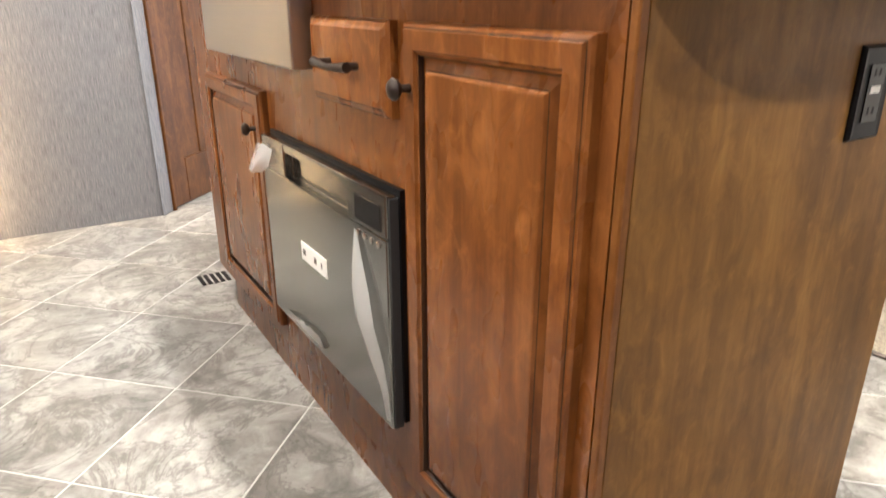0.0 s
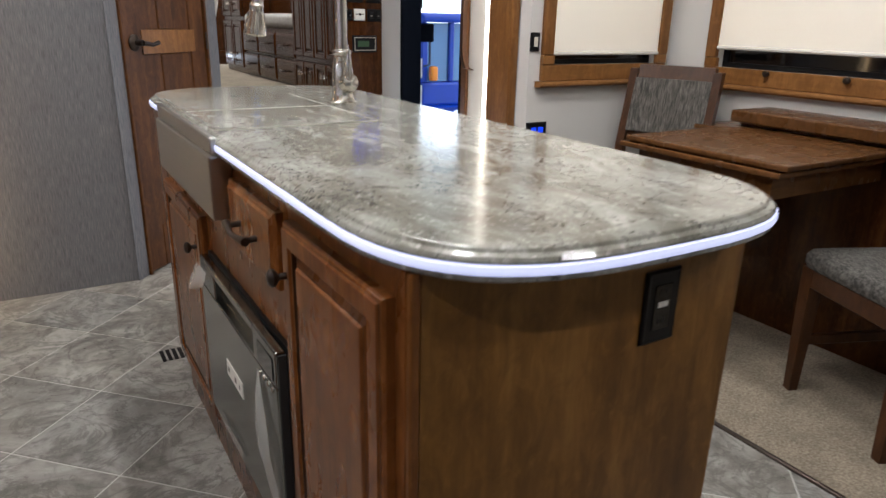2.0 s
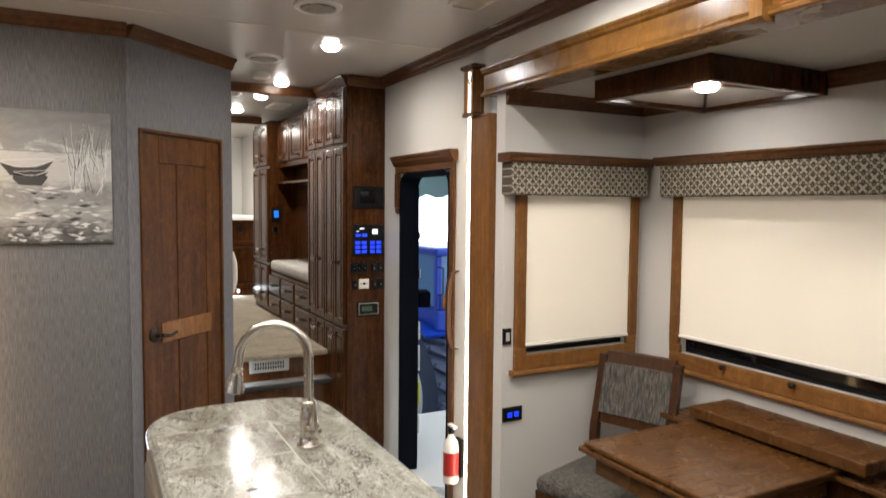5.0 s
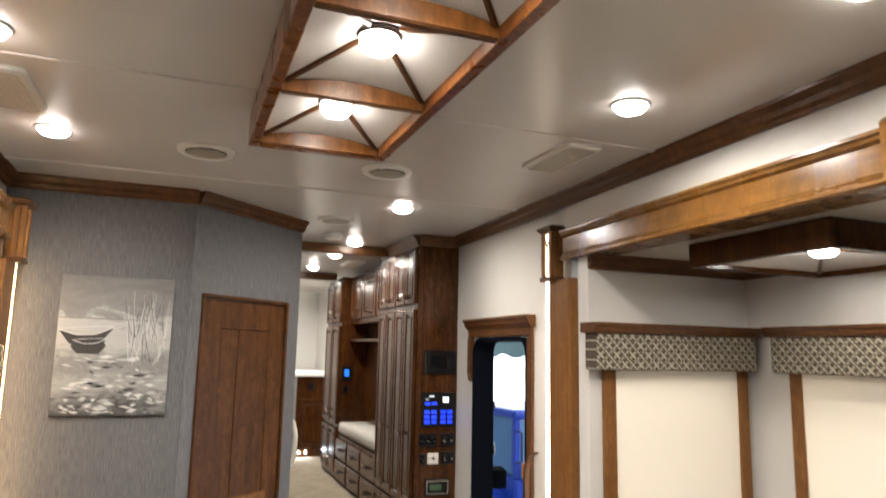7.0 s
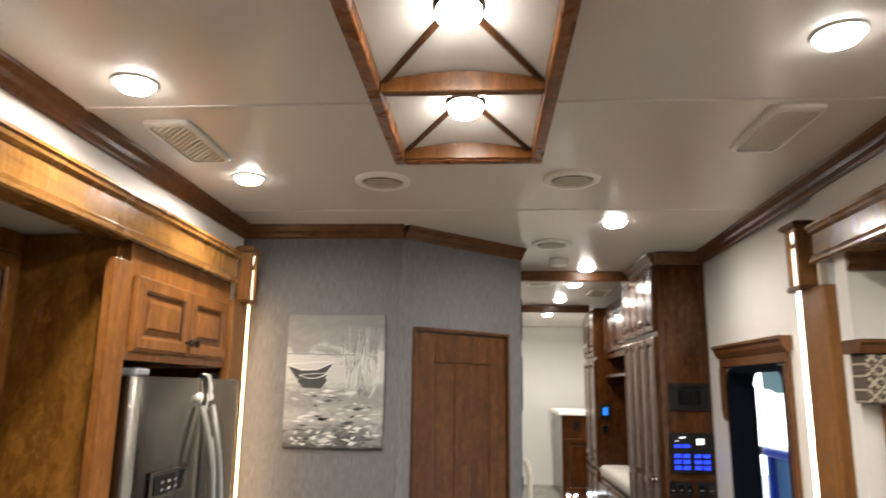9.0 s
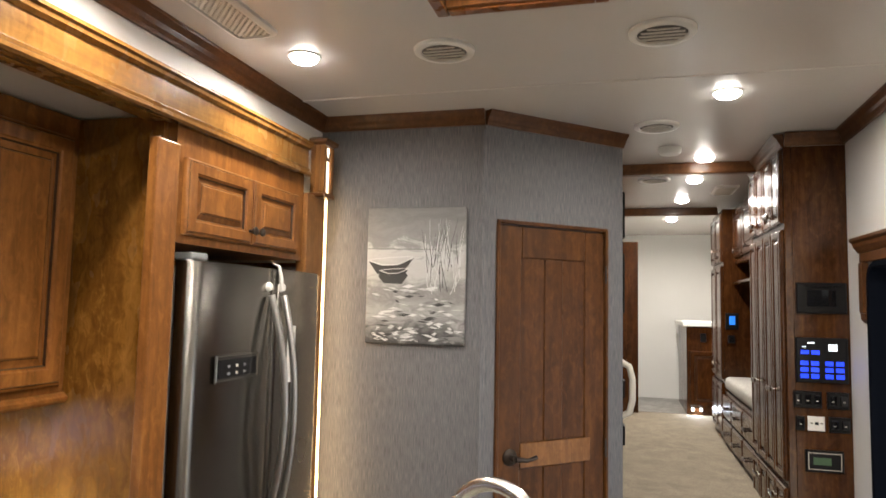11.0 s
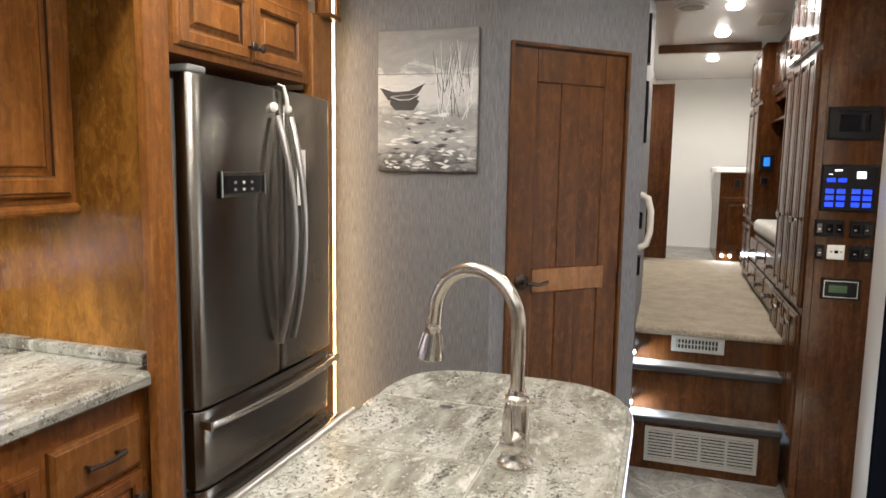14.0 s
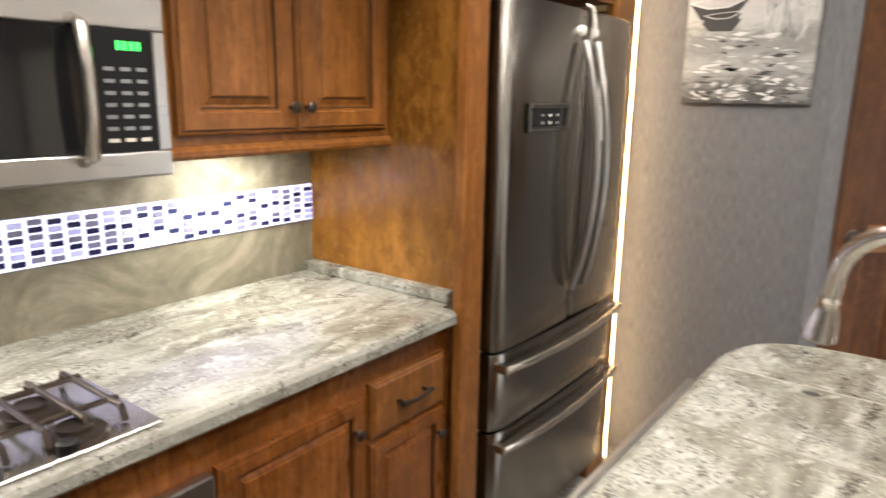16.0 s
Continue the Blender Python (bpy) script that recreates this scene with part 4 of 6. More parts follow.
def film_sheet(pts, name="film"):
    """A crinkled strip of loose film: outline pairs across, running down."""
    bm = B()
    rows_ = []
    rr = random.Random(len(pts))
    for (ya, yb, z, lift) in pts:
        n = 7
        rows_.append([bm.verts.new((fx - 0.002 - lift * (0.4 + 0.6 * math.sin(3.1 * i / (n - 1))) - rr.random() * 0.004, ya + (yb - ya) * i / (n - 1), z + rr.random() * 0.006)) for i in range(n)])
    for a, b in zip(rows_, rows_[1:]):
        for i in range(len(a) - 1):
            bm.faces.new((a[i], a[i + 1], b[i + 1], b[i]))
    part(name, bm, "clear_film", dwm, "loose clear protective film", world=True, smooth=True)


film_sheet([(1.205, 1.212, 0.525, 0.002), (1.185, 1.22, 0.48, 0.008), (1.16, 1.225, 0.43, 0.014), (1.14, 1.21, 0.38, 0.016), (1.118, 1.17, 0.32, 0.012), (1.11, 1.14, 0.27, 0.006), (1.108, 1.115, 0.22, 0.002)])
film_sheet([(1.60, 1.69, 0.585, 0.003), (1.60, 1.70, 0.565, 0.012), (1.61, 1.71, 0.545, 0.022), (1.65, 1.715, 0.525, 0.028)], "film_corner")
film_sheet([(1.40, 1.62, 0.215, 0.002), (1.38, 1.56, 0.232, 0.006), (1.40, 1.50, 0.244, 0.004)], "film_fold")


def worktop_outline(cx, a, y0, y1, b, n, steps=26):
    """Plan outline of the worktop: straight sides, super-elliptic ends; anticlockwise."""
    def end(yc, sgn):
        out = []
        for i in range(steps + 1):
            t = math.pi * i / steps
            c, s = math.cos(t), math.sin(t)
            out.append((cx + sgn * a * math.copysign(abs(c) ** (2 / n), c), yc + sgn * b * abs(s) ** (2 / n)))
        return out
    return end(y1 - b, 1) + end(y0 + b, -1)


def inset(pts, d):
    out = []
    n = len(pts)
    for i in range(n):
        a, b = Vector(pts[i - 1]), Vector(pts[(i + 1) % n])
        t = (b - a).normalized()
        out.append((pts[i][0] - t.y * d, pts[i][1] + t.x * d))
    return out


OUT = worktop_outline(1.018, 0.322, 0.578, 2.398, 0.30, 3.1)
ct = thing("island_worktop", pose(1.0, 1.5, 0.87), "glossy grey-beige granite-look worktop with rounded ends", "worktop")


def slab(prof, outline):
    return loft(B(), [[(x, y, z) for x, y in inset(outline, d)] for d, z in prof])


part("lower_edge", slab([(0.020, 0.8835), (0.008, 0.884), (0.003, 0.887), (0.003, 0.8925)], OUT), "granite_laminate", ct, world=True)
part("edge_light", slab([(0.004, 0.8930), (0.0005, 0.894), (0.0, 0.8985), (0.0005, 0.9035), (0.004, 0.905)], OUT), "led_blue_white", ct, "glowing white edge band", world=True)
part("top", slab([(0.003, 0.9055), (0.003, 0.908), (0.006, 0.912), (0.013, 0.915), (0.016, 0.9185), (0.020, 0.920)], OUT), "granite_laminate", ct, world=True)
# flush sink covers with finger holes
for i, (a, b) in enumerate(((1.490, 1.785), (1.790, 2.100))):
    sc = thing("sink_cover", pose(0.9, (a + b) / 2, 0.92), "granite-look sink cover set flush in the worktop", "sink cover", "sink covers")
    rim = B()
    for q in ((0.722, 1.075, a - 0.001, a + 0.001), (0.722, 1.075, b - 0.001, b + 0.001), (1.074, 1.0765, a, b)):
        box(rim, q[0], q[1], q[2], q[3], 0.9202, 0.9220)
    part("joint", rim, "joint_pale", sc, "pale joint line", world=True)
    part("cover", boxm(0.722, 1.073, a + 0.002, b - 0.002, 0.9185, 0.9224, 0.001), "granite_laminate", sc, world=True)
    # flat dark disc on the cover stands for the shade inside a finger hole
    bm = lathe(B(), [(0.017, 0.9226), (0.017, 0.9229)], 16)
    bm.transform(Matrix.Translation((0.908, 1.565 if i == 0 else 2.065, 0)) @ Matrix.Diagonal((1, 0.62, 1, 1)))
    part("finger_hole", bm, "dark_void", sc, "flat dark disc for a shaded finger hole", world=True)
sk = thing("apron_sink", pose(0.70, 1.68, 0.75), "stainless apron-front sink under the worktop", "sink")
bm = boxm(0.683, 0.7265, 1.410, 2.0, 0.757, 0.884, 0.004, 2)
part("apron", bm, "stainless", sk, world=True)
part("apron_lip", boxm(0.688, 0.702, 1.412, 1.995, 0.8845, 0.9205, 0.003), "stainless", sk, world=True)

fc = thing("kitchen_faucet", pose(1.130, 1.818, 0.92), "brushed nickel gooseneck faucet with pull-down spray head", "faucet")
part("base", lathe(B(), [(0.036, 0.0), (0.036, 0.006), (0.030, 0.012), (0.026, 0.03), (0.0275, 0.06), (0.027, 0.09), (0.023, 0.118), (0.021, 0.125)], 24), "brushed_nickel", fc, smooth=True)
part("collar", lathe(B(), [(0.021, 0.1252), (0.0245, 0.130), (0.0245, 0.136), (0.018, 0.141), (0.0165, 0.150)], 24), "brushed_nickel", fc, smooth=True)
FD = Vector((-0.94, 0.34, 0))   # way in which the spout points
R_ = 0.102
pts = [(0, 0, 0.14), (0, 0, 0.20), (0, 0, 0.268)]
for i in range(0, 19):
    a = radians(10 * i)
    pts.append(FD * (R_ - R_ * math.cos(a)) + Vector((0, 0, 0.272 + R_ * math.sin(a))))
pts.append(FD * (2 * R_ + 0.004) + Vector((0, 0, 0.246)))
part("neck", tube(B(), pts, 0.0145, 16), "brushed_nickel", fc, smooth=True)
bm = lathe(B(), [(0.0150, 0.004), (0.0165, 0), (0.0185, -0.004), (0.0165, -0.008), (0.018, -0.02), (0.026, -0.055), (0.0285, -0.072), (0.022, -0.077)], 20)
hp = part("spray_head", bm, "brushed_nickel", fc, m=Matrix.Translation(FD * (2 * R_ + 0.005) + Vector((0, 0, 0.246))) @ pose(0, 0, 0, 0, 7, -20), smooth=True)
for k in range(8):
    a = radians(45 * k)
    part("flute", tube(B(), [(0.0185 * math.cos(a), 0.0185 * math.sin(a), -0.02), (0.0265 * math.cos(a), 0.0265 * math.sin(a), -0.058)], 0.0022, 6), "brushed_nickel", hp)
bm = lathe(B(), [(0.004, 0), (0.022, 0.006), (0.026, 0.020), (0.022, 0.034), (0.010, 0.042)], 18)
bm.transform(pose(0.0, -0.014, 0.052, 75, 0, 6))
part("valve_body", bm, "brushed_nickel", fc, smooth=True)
part("lever", tube(B(), [(-0.003, -0.046, 0.060), (-0.003, -0.048, 0.085), (-0.003, -0.049, 0.118), (-0.003, -0.049, 0.130), (-0.003, -0.049, 0.138), (-0.003, -0.049, 0.143)], [0.009, 0.0085, 0.0075, 0.005, 0.006, 0.003], 12), "brushed_nickel", fc, smooth=True)

ol = thing("power_outlet", pose(1.084, IY0, 0.716), "black power outlet on the island end panel", "outlet")
part("bezel", rect_rings(B(), 0.066, 0.108, [(0, 0), (0, 0.003), (0.003, 0.006), (0.008, 0.0055)]), "black_plastic", ol)
part("socket", rect_rings(B(), 0.034, 0.068, [(0, 0), (0.001, 0.007)]), "black_glass", ol, m=pose(0.016, 0, 0.020))
part("sticker", rect_rings(B(), 0.020, 0.009, [(0, 0), (0.0005, 0.0078)]), "paper", ol, "small white sticker", pose(0.023, 0, 0.054))
for z in (0.030, 0.074):
    for x in (0.026, 0.036):
        part("slot", boxm(x, x + 0.0025, -0.0074, -0.006, z, z + 0.008), "dark_void", ol)
fv = thing("floor_vent", pose(0.72, 2.45, 0.0), "black slotted floor vent beside the island", "vent")
for i in range(5):
    part("slot", boxm(0.672 + i * 0.02, 0.685 + i * 0.02, 2.375, 2.46, 0.0005, 0.0025), "black_plastic", fv, world=True)

# ---- kitchen run ----
KP = 2.115  # face of the tall side panel
kc = thing("base_cabinet", pose(-0.3, 1.6, 0), "cherry-stained base cabinets with raised-panel doors", "cabinet")
part("body", boxm(-0.595, 0.0, -2.1, KP - 0.002, 0.09, 0.878), "cherry", kc, world=True)
part("toe_kick", boxm(-0.595, -0.06, -2.1, KP - 0.002, 0.0, 0.09), "walnut", kc, world=True)
kb = BASE[kc].inverted()
slab_drawer(kc, kb @ pose(0.0, 1.745, 0.650, 0, 0, POS_X), 0.295, 0.148, "cherry_gold", 0.10)
cab_door(kc, kb @ pose(0.0, 1.745, 0.12, 0, 0, POS_X), 0.295, 0.515, "cherry", (0.26, 0.45))
cab_door(kc, kb @ pose(0.0, 1.312, 0.12, 0, 0, POS_X), 0.405, 0.655, "cherry", (0.37, 0.58))
for yy in (0.30, -0.25, -0.8):
    cab_door(kc, kb @ pose(0.0, yy, 0.12, 0, 0, POS_X), 0.50, 0.655, "cherry", (0.46, 0.58))
ov = thing("oven", pose(0.0, 1.05, 0.1), "stainless built-in oven below the cooktop", "oven")
part("door", boxm(0.002, 0.028, 0.83, 1.297, 0.16, 0.775, 0.005, 2), "stainless", ov, world=True)
part("window", boxm(0.0285, 0.030, 0.90, 1.23, 0.30, 0.60), "black_glass", ov, world=True)
part("handle", tube(B(), [(0.03, 0.88, 0.70), (0.06, 0.89, 0.70), (0.06, 1.24, 0.70), (0.03, 1.25, 0.70)], 0.009, 10), "brushed_nickel", ov, world=True, smooth=True)
kw = thing("kitchen_worktop", pose(-0.3, 1.0, 0.88), "grey-beige granite-look kitchen worktop", "worktop")
bm = sweep(B(), [(0.0, 0.0), (0.644, 0.0), (0.650, 0.006), (0.650, 0.028), (0.644, 0.038), (0.634, 0.041), (0.0, 0.041)], (-0.598, 2.046, 0.879), (-0.598, -2.1, 0.879))
part("top", bm, "granite_laminate", kw, world=True)
part("top_end", boxm(-0.598, -0.002, 2.0465, KP - 0.001, 0.879, 0.920), "granite_laminate", kw, world=True)
part("side_splash", boxm(-0.598, -0.005, KP - 0.038, KP - 0.001, 0.9205, 0.954, 0.004, 2), "granite_laminate", kw, world=True)
tagged(part("wall_splash", boxm(-0.599, -0.590, -2.1, KP - 0.002, 0.921, 1.40), "stone_splash"), "stone-look splashback behind the worktop", "wall", kind="structure")
gm = thing("tile_band", pose(-0.588, 1.2, 1.09), "lit mosaic band of pale and navy glass tiles", "tile band")
# emissive backing gives the band its glow; no lamp sits behind it
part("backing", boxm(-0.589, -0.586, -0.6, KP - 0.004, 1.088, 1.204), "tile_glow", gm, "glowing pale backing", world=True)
mesh_cache = {}
for nm in ("tile_blue", "tile_grey", "tile_pale"):
    o_ = part("tile", boxm(0, 0.004, -0.0165, 0.0165, -0.0068, 0.0068, 0.0015), nm)
    mesh_cache[nm] = o_.data
    bpy.data.objects.remove(o_)
rnd = random.Random(11)
for col in range(36):
    y = KP - 0.024 - col * 0.043
    for r in range(6):
        dark = (r + 2 * (col % 2) + (1 if col % 3 == 0 else 0)) % 3 == 0
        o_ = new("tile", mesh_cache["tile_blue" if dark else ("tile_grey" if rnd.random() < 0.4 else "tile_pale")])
        o_.parent = gm
        o_.matrix_basis = BASE[gm].inverted() @ pose(-0.586, y, 1.0995 + r * 0.0178 + (0.004 if col % 2 else 0.0))
ck = thing("gas_cooktop", pose(-0.1, 1.0, 0.92), "stainless gas cooktop with bronze glass lid surface", "cooktop")
part("pan", boxm(-0.27, 0.030, 0.62, 1.205, 0.9205, 0.928, 0.003), "brushed_nickel", ck, world=True)
for cx_, cy_ in ((-0.17, 1.07), (-0.03, 1.08), (-0.10, 0.78)):
    part("burner", lathe(B(), [(0.05, 0.928), (0.05, 0.936), (0.03, 0.94), (0.028, 0.948), (0.004, 0.949)], 18, cx_, cy_), "bronze", ck, world=True, smooth=True)
for i in range(9):
    yy = 0.66 + i * 0.062
    part("grate_bar", tube(B(), [(-0.25, yy, 0.932), (-0.24, yy, 0.957), (-0.02, yy, 0.957), (-0.01, yy, 0.932)], 0.006, 8), "bronze", ck, world=True, smooth=True)
for xx in (-0.20, -0.06):
    part("grate_bar", tube(B(), [(xx, 0.65, 0.957), (xx, 1.17, 0.957)], 0.006, 8), "bronze", ck, world=True, smooth=True)
for i in range(4):
    part("control_knob", lathe(B(), [(0.016, 0.928), (0.016, 0.944), (0.012, 0.947)], 14, 0.012, 0.72 + i * 0.11), "black_plastic", ck, world=True, smooth=True)

# upper cabinets and microwave
UX = -0.255
uc = thing("upper_cabinet", pose(-0.4, 1.75, 1.35), "golden cherry upper cabinet with two raised-panel doors", "cabinet")
part("body", boxm(-0.595, UX, 1.415, KP - 0.002, 1.352, 2.155), "cherry_gold", uc, world=True)
part("light_rail", sweep(B(), [(0, 0), (0.012, 0), (0.018, 0.008), (0.018, 0.018), (0.008, 0.026), (0, 0.03)], (UX, KP - 0.002, 1.344), (UX, 1.415, 1.344)), "cherry_gold", uc, world=True)
ub_ = BASE[uc].inverted()
cab_door(uc, ub_ @ pose(UX, 1.437, 1.395, 0, 0, POS_X), 0.322, 0.70, "cherry_gold", (0.300, 0.06), 0.95)
cab_door(uc, ub_ @ pose(UX, 1.765, 1.395, 0, 0, POS_X), 0.322, 0.70, "cherry_gold", (0.022, 0.06), 0.95)
ul = thing("under_cabinet_light", pose(-0.42, 1.75, 1.34), "bright under-cabinet puck light", "light")
part("lens", lathe(B(), [(0.045, 0.0), (0.045, 0.010)], 18), "puck_glow", ul)
uc2 = thing("upper_cabinet", pose(-0.4, 1.0, 1.7), "golden cherry cabinet above the microwave", "cabinet")
part("body", boxm(-0.595, UX, 0.60, 1.412, 1.735, 2.155), "cherry_gold", uc2, world=True)
u2 = BASE[uc2].inverted()
for yy in (0.62, 1.02):
    cab_door(uc2, u2 @ pose(UX, yy, 1.76, 0, 0, POS_X), 0.38, 0.37, "cherry_gold", (0.19, 0.04), 0.9)
mw = thing("microwave", pose(-0.4, 1.0, 1.32), "stainless over-range microwave with black glass door", "microwave")
MX = -0.205
part("body", boxm(-0.595, MX - 0.03, 0.64, 1.405, 1.318, 1.733), "dark_stainless", mw, world=True)
fb = B()
box(fb, MX - 0.0295, MX, 0.645, 1.400, 1.322, 1.372, 0.004, 2)
box(fb, MX - 0.0295, MX, 0.645, 1.400, 1.600, 1.728, 0.004, 2)
box(fb, MX - 0.0295, MX, 1.372, 1.400, 1.3725, 1.5995, 0.003)
box(fb, MX - 0.0295, MX, 0.645, 0.70, 1.3725, 1.5995, 0.003)
part("front_frame", fb, "stainless", mw, world=True)
part("door_glass", boxm(MX - 0.0295, MX - 0.001, 0.7005, 1.235, 1.3727, 1.5993), "black_glass", mw, world=True)
part("control_panel", boxm(MX - 0.0295, MX + 0.0005, 1.255, 1.3715, 1.3727, 1.5993), "black_plastic", mw, world=True)
part("door_edge", boxm(MX - 0.0295, MX - 0.0003, 1.2355, 1.2545, 1.3727, 1.5993), "stainless", mw, world=True)
part("handle", tube(B(), [(MX, 1.222, 1.61), (MX + 0.035, 1.222, 1.60), (MX + 0.045, 1.222, 1.52), (MX + 0.045, 1.222, 1.44), (MX + 0.035, 1.222, 1.37), (MX, 1.222, 1.36)], 0.013, 12), "brushed_nickel", mw, world=True, smooth=True)
for i, yy in enumerate((1.300, 1.312, 1.326, 1.338)):
    part("clock_digit", boxm(MX + 0.0006, MX + 0.0016, yy, yy + 0.008, 1.562, 1.578), "screen_green", mw, "lit green clock digit", world=True)
for r in range(7):
    for c in range(3):
        part("key", boxm(MX + 0.0006, MX + 0.0016, 1.272 + c * 0.032, 1.292 + c * 0.032, 1.392 + r * 0.022, 1.399 + r * 0.022), "fridge_grey" if r else "cream_plastic", mw, world=True)

# tall side panel, fridge surround
fs = thing("fridge_surround", pose(-0.2, 2.6, 0), "golden cherry fridge surround with a cabinet over the fridge", "cabinet")
part("side_panel", boxm(-0.595, 0.03, KP, KP + 0.022, 0, 2.155), "burl_gold", fs, "mottled golden side panel", world=True)
part("stile", boxm(0.0302, 0.062, 2.055, 2.150, 0, 2.08, 0.004, 2), "cherry_gold", fs, world=True)
part("over_cabinet", boxm(-0.595, 0.058, KP + 0.0225, 2.92, 1.80, 2.155), "cherry_gold", fs, world=True)
fsb = BASE[fs].inverted()
cab_door(fs, fsb @ pose(0.058, 2.172, 1.825, 0, 0, POS_X), 0.352, 0.222, "cherry_gold", (0.332, 0.045), 0.8)
cab_door(fs, fsb @ pose(0.058, 2.530, 1.825, 0, 0, POS_X), 0.325, 0.222, "cherry_gold", (0.020, 0.045), 0.8)
part("far_panel", boxm(-0.595, 0.05, 3.075, 3.098, 0, 1.80), "cherry_gold", fs, world=True)


def flange(name, x, y0, y1, ys, z1, sgn, label, led="led_warm"):
    """Wood slide-out trim with its light strip along the edge ys."""
    t = thing(name, pose(x, (y0 + y1) / 2, 0), label, "trim")
    a, b = (x - 0.045, x) if sgn > 0 else (x, x + 0.045)
    part("board", boxm(a, b, y0, y1, 0.0, z1, 0.006, 2), "window_wood_v", t, world=True)
    part("light_strip", boxm(a - (0.001 if sgn < 0 else -0.008), b + (0.001 if sgn > 0 else -0.006), y1 + 0.0005, ys, 0.02, z1 - 0.005, 0.003), led, t, "glowing warm light strip", world=True)


flange("slide_trim_west", 0.075, 2.925, 3.088, 3.104, 2.07, 1, "golden wood slide-out trim with a lit edge", "led_gold")
flange("slide_trim_east", 2.175, 2.50, 2.668, 2.692, 2.08, -1, "golden wood slide-out trim with a lit edge")


def lantern(m, label):
    """A wall lantern: wood cage with a flared roof, lit glass behind a cross bar."""
    t = thing("wall_lantern", m, label, "lamp", "wall lanterns")
    w_, d_, h = 0.088, 0.066, 0.225
    part("glass", boxm(-w_ / 2 + 0.012, w_ / 2 - 0.012, -d_ + 0.012, -0.01, 0.02, h - 0.015), "lantern_glow", t, "lit frosted glass")
    for x in (-w_ / 2, w_ / 2 - 0.022):
        for y in (-d_, -0.024):
            part("post", boxm(x, x + 0.022, y, y + 0.022, 0.0201, h - 0.0101, 0.003), "window_wood_v", t)
    for x in (-w_ / 2 + 0.002, w_ / 2 - 0.010):
        part("side_panel", boxm(x, x + 0.008, -d_ + 0.0225, -0.0245, 0.0202, h - 0.0102), "window_wood_v", t)
    part("base", boxm(-w_ / 2 - 0.006, w_ / 2 + 0.006, -d_ - 0.006, 0, 0.0, 0.02, 0.005, 2), "trim_wood", t)
    bm = B()
    loft(bm, [[(-a, -b, z), (a, -b, z), (a, 0.0, z), (-a, 0.0, z)] for a, b, z in ((w_ / 2, d_, h - 0.01), (w_ / 2 + 0.012, d_ + 0.012, h), (w_ / 2 + 0.014, d_ + 0.014, h + 0.012), (w_ / 2 - 0.01, d_ - 0.01, h + 0.024))])
    part("roof", bm, "trim_wood", t)
    for sx_ in (-1, 1):
        tube_b = tube(B(), [(sx_ * 0.022, -d_ + 0.008, h - 0.03), (0, -d_ + 0.006, h - 0.075), (sx_ * -0.022, -d_ + 0.008, h - 0.03)], 0.003, 6)
        part("bracing", tube_b, "bronze", t)


lantern(pose(0.045, 3.035, 2.062, 0, 0, 90), "wooden wall lantern with lit frosted glass")
lantern(pose(2.220, 2.655, 2.075, 0, 0, -90), "wooden wall lantern with lit frosted glass")

# ---- fridge ----
FY0, FY1, FXF = 2.215, 3.068, 0.088
fg = thing("refrigerator", pose(-0.2, 2.65, 0), "stainless french-door refrigerator with two bottom drawers", "refrigerator")
part("case", boxm(-0.58, 0.012, FY0 - 0.012, FY1, 0.03, 1.738, 0.004), "fridge_grey", fg, "grey painted case", world=True)
part("plinth", boxm(-0.5, 0.0, FY0, FY1 - 0.01, 0.0, 0.03), "black_plastic", fg, world=True)


def fridge_front(name, ya, yb, za, zb):
    """A door or drawer front, its face gently curved over the width of the fridge."""
    bm = B()
    n = 28

    def xf(y):
        u = (y - FY0) / (FY1 - FY0) * 2 - 1
        v = (y - ya) / (yb - ya) * 2 - 1
        return FXF - 0.010 * u * u - 0.004 * v * v - 0.010 * (max(0.0, abs(v) - 0.86) / 0.14) ** 2
    rings = []
    for z, ins in ((za, 0.004), (za + 0.006, 0.0), (zb - 0.006, 0.0), (zb, 0.004)):
        row = [(0.018, ya, z), (xf(ya) - 0.010 - ins, ya, z)]
        row += [(xf(ya + (yb - ya) * (0.02 + 0.96 * i / n)) - ins, ya + (yb - ya) * (0.02 + 0.96 * i / n), z) for i in range(n + 1)]
        row += [(xf(yb) - 0.010 - ins, yb, z), (0.018, yb, z)]
        rings.append(row)
    loft(bm, rings)
    return part(name, bm, "fridge_steel", fg, world=True, smooth=True)


FM = 2.672
dl = fridge_front("door_left", FY0, FM - 0.003, 0.748, 1.755)
fridge_front("door_right", FM + 0.003, FY1, 0.748, 1.755)
fridge_front("drawer_upper", FY0, FY1, 0.490, 0.738)
fridge_front("drawer_lower", FY0, FY1, 0.06, 0.480)
for yy, s_ in ((FM - 0.045, -1), (FM + 0.042, 1)):
    pts, n = [], 14
    for i in range(n + 1):
        u = i / n * 2 - 1
        pts.append((FXF + 0.014 + 0.060 * (1 - u * u), yy - s_ * 0.010 * (1 - u * u), 1.262 + 0.398 * u))
    bm = tube(B(), pts, 0.012, 12)
    part("door_handle", bm, "stainless", fg, "curved stainless bar handle", world=True, smooth=True)
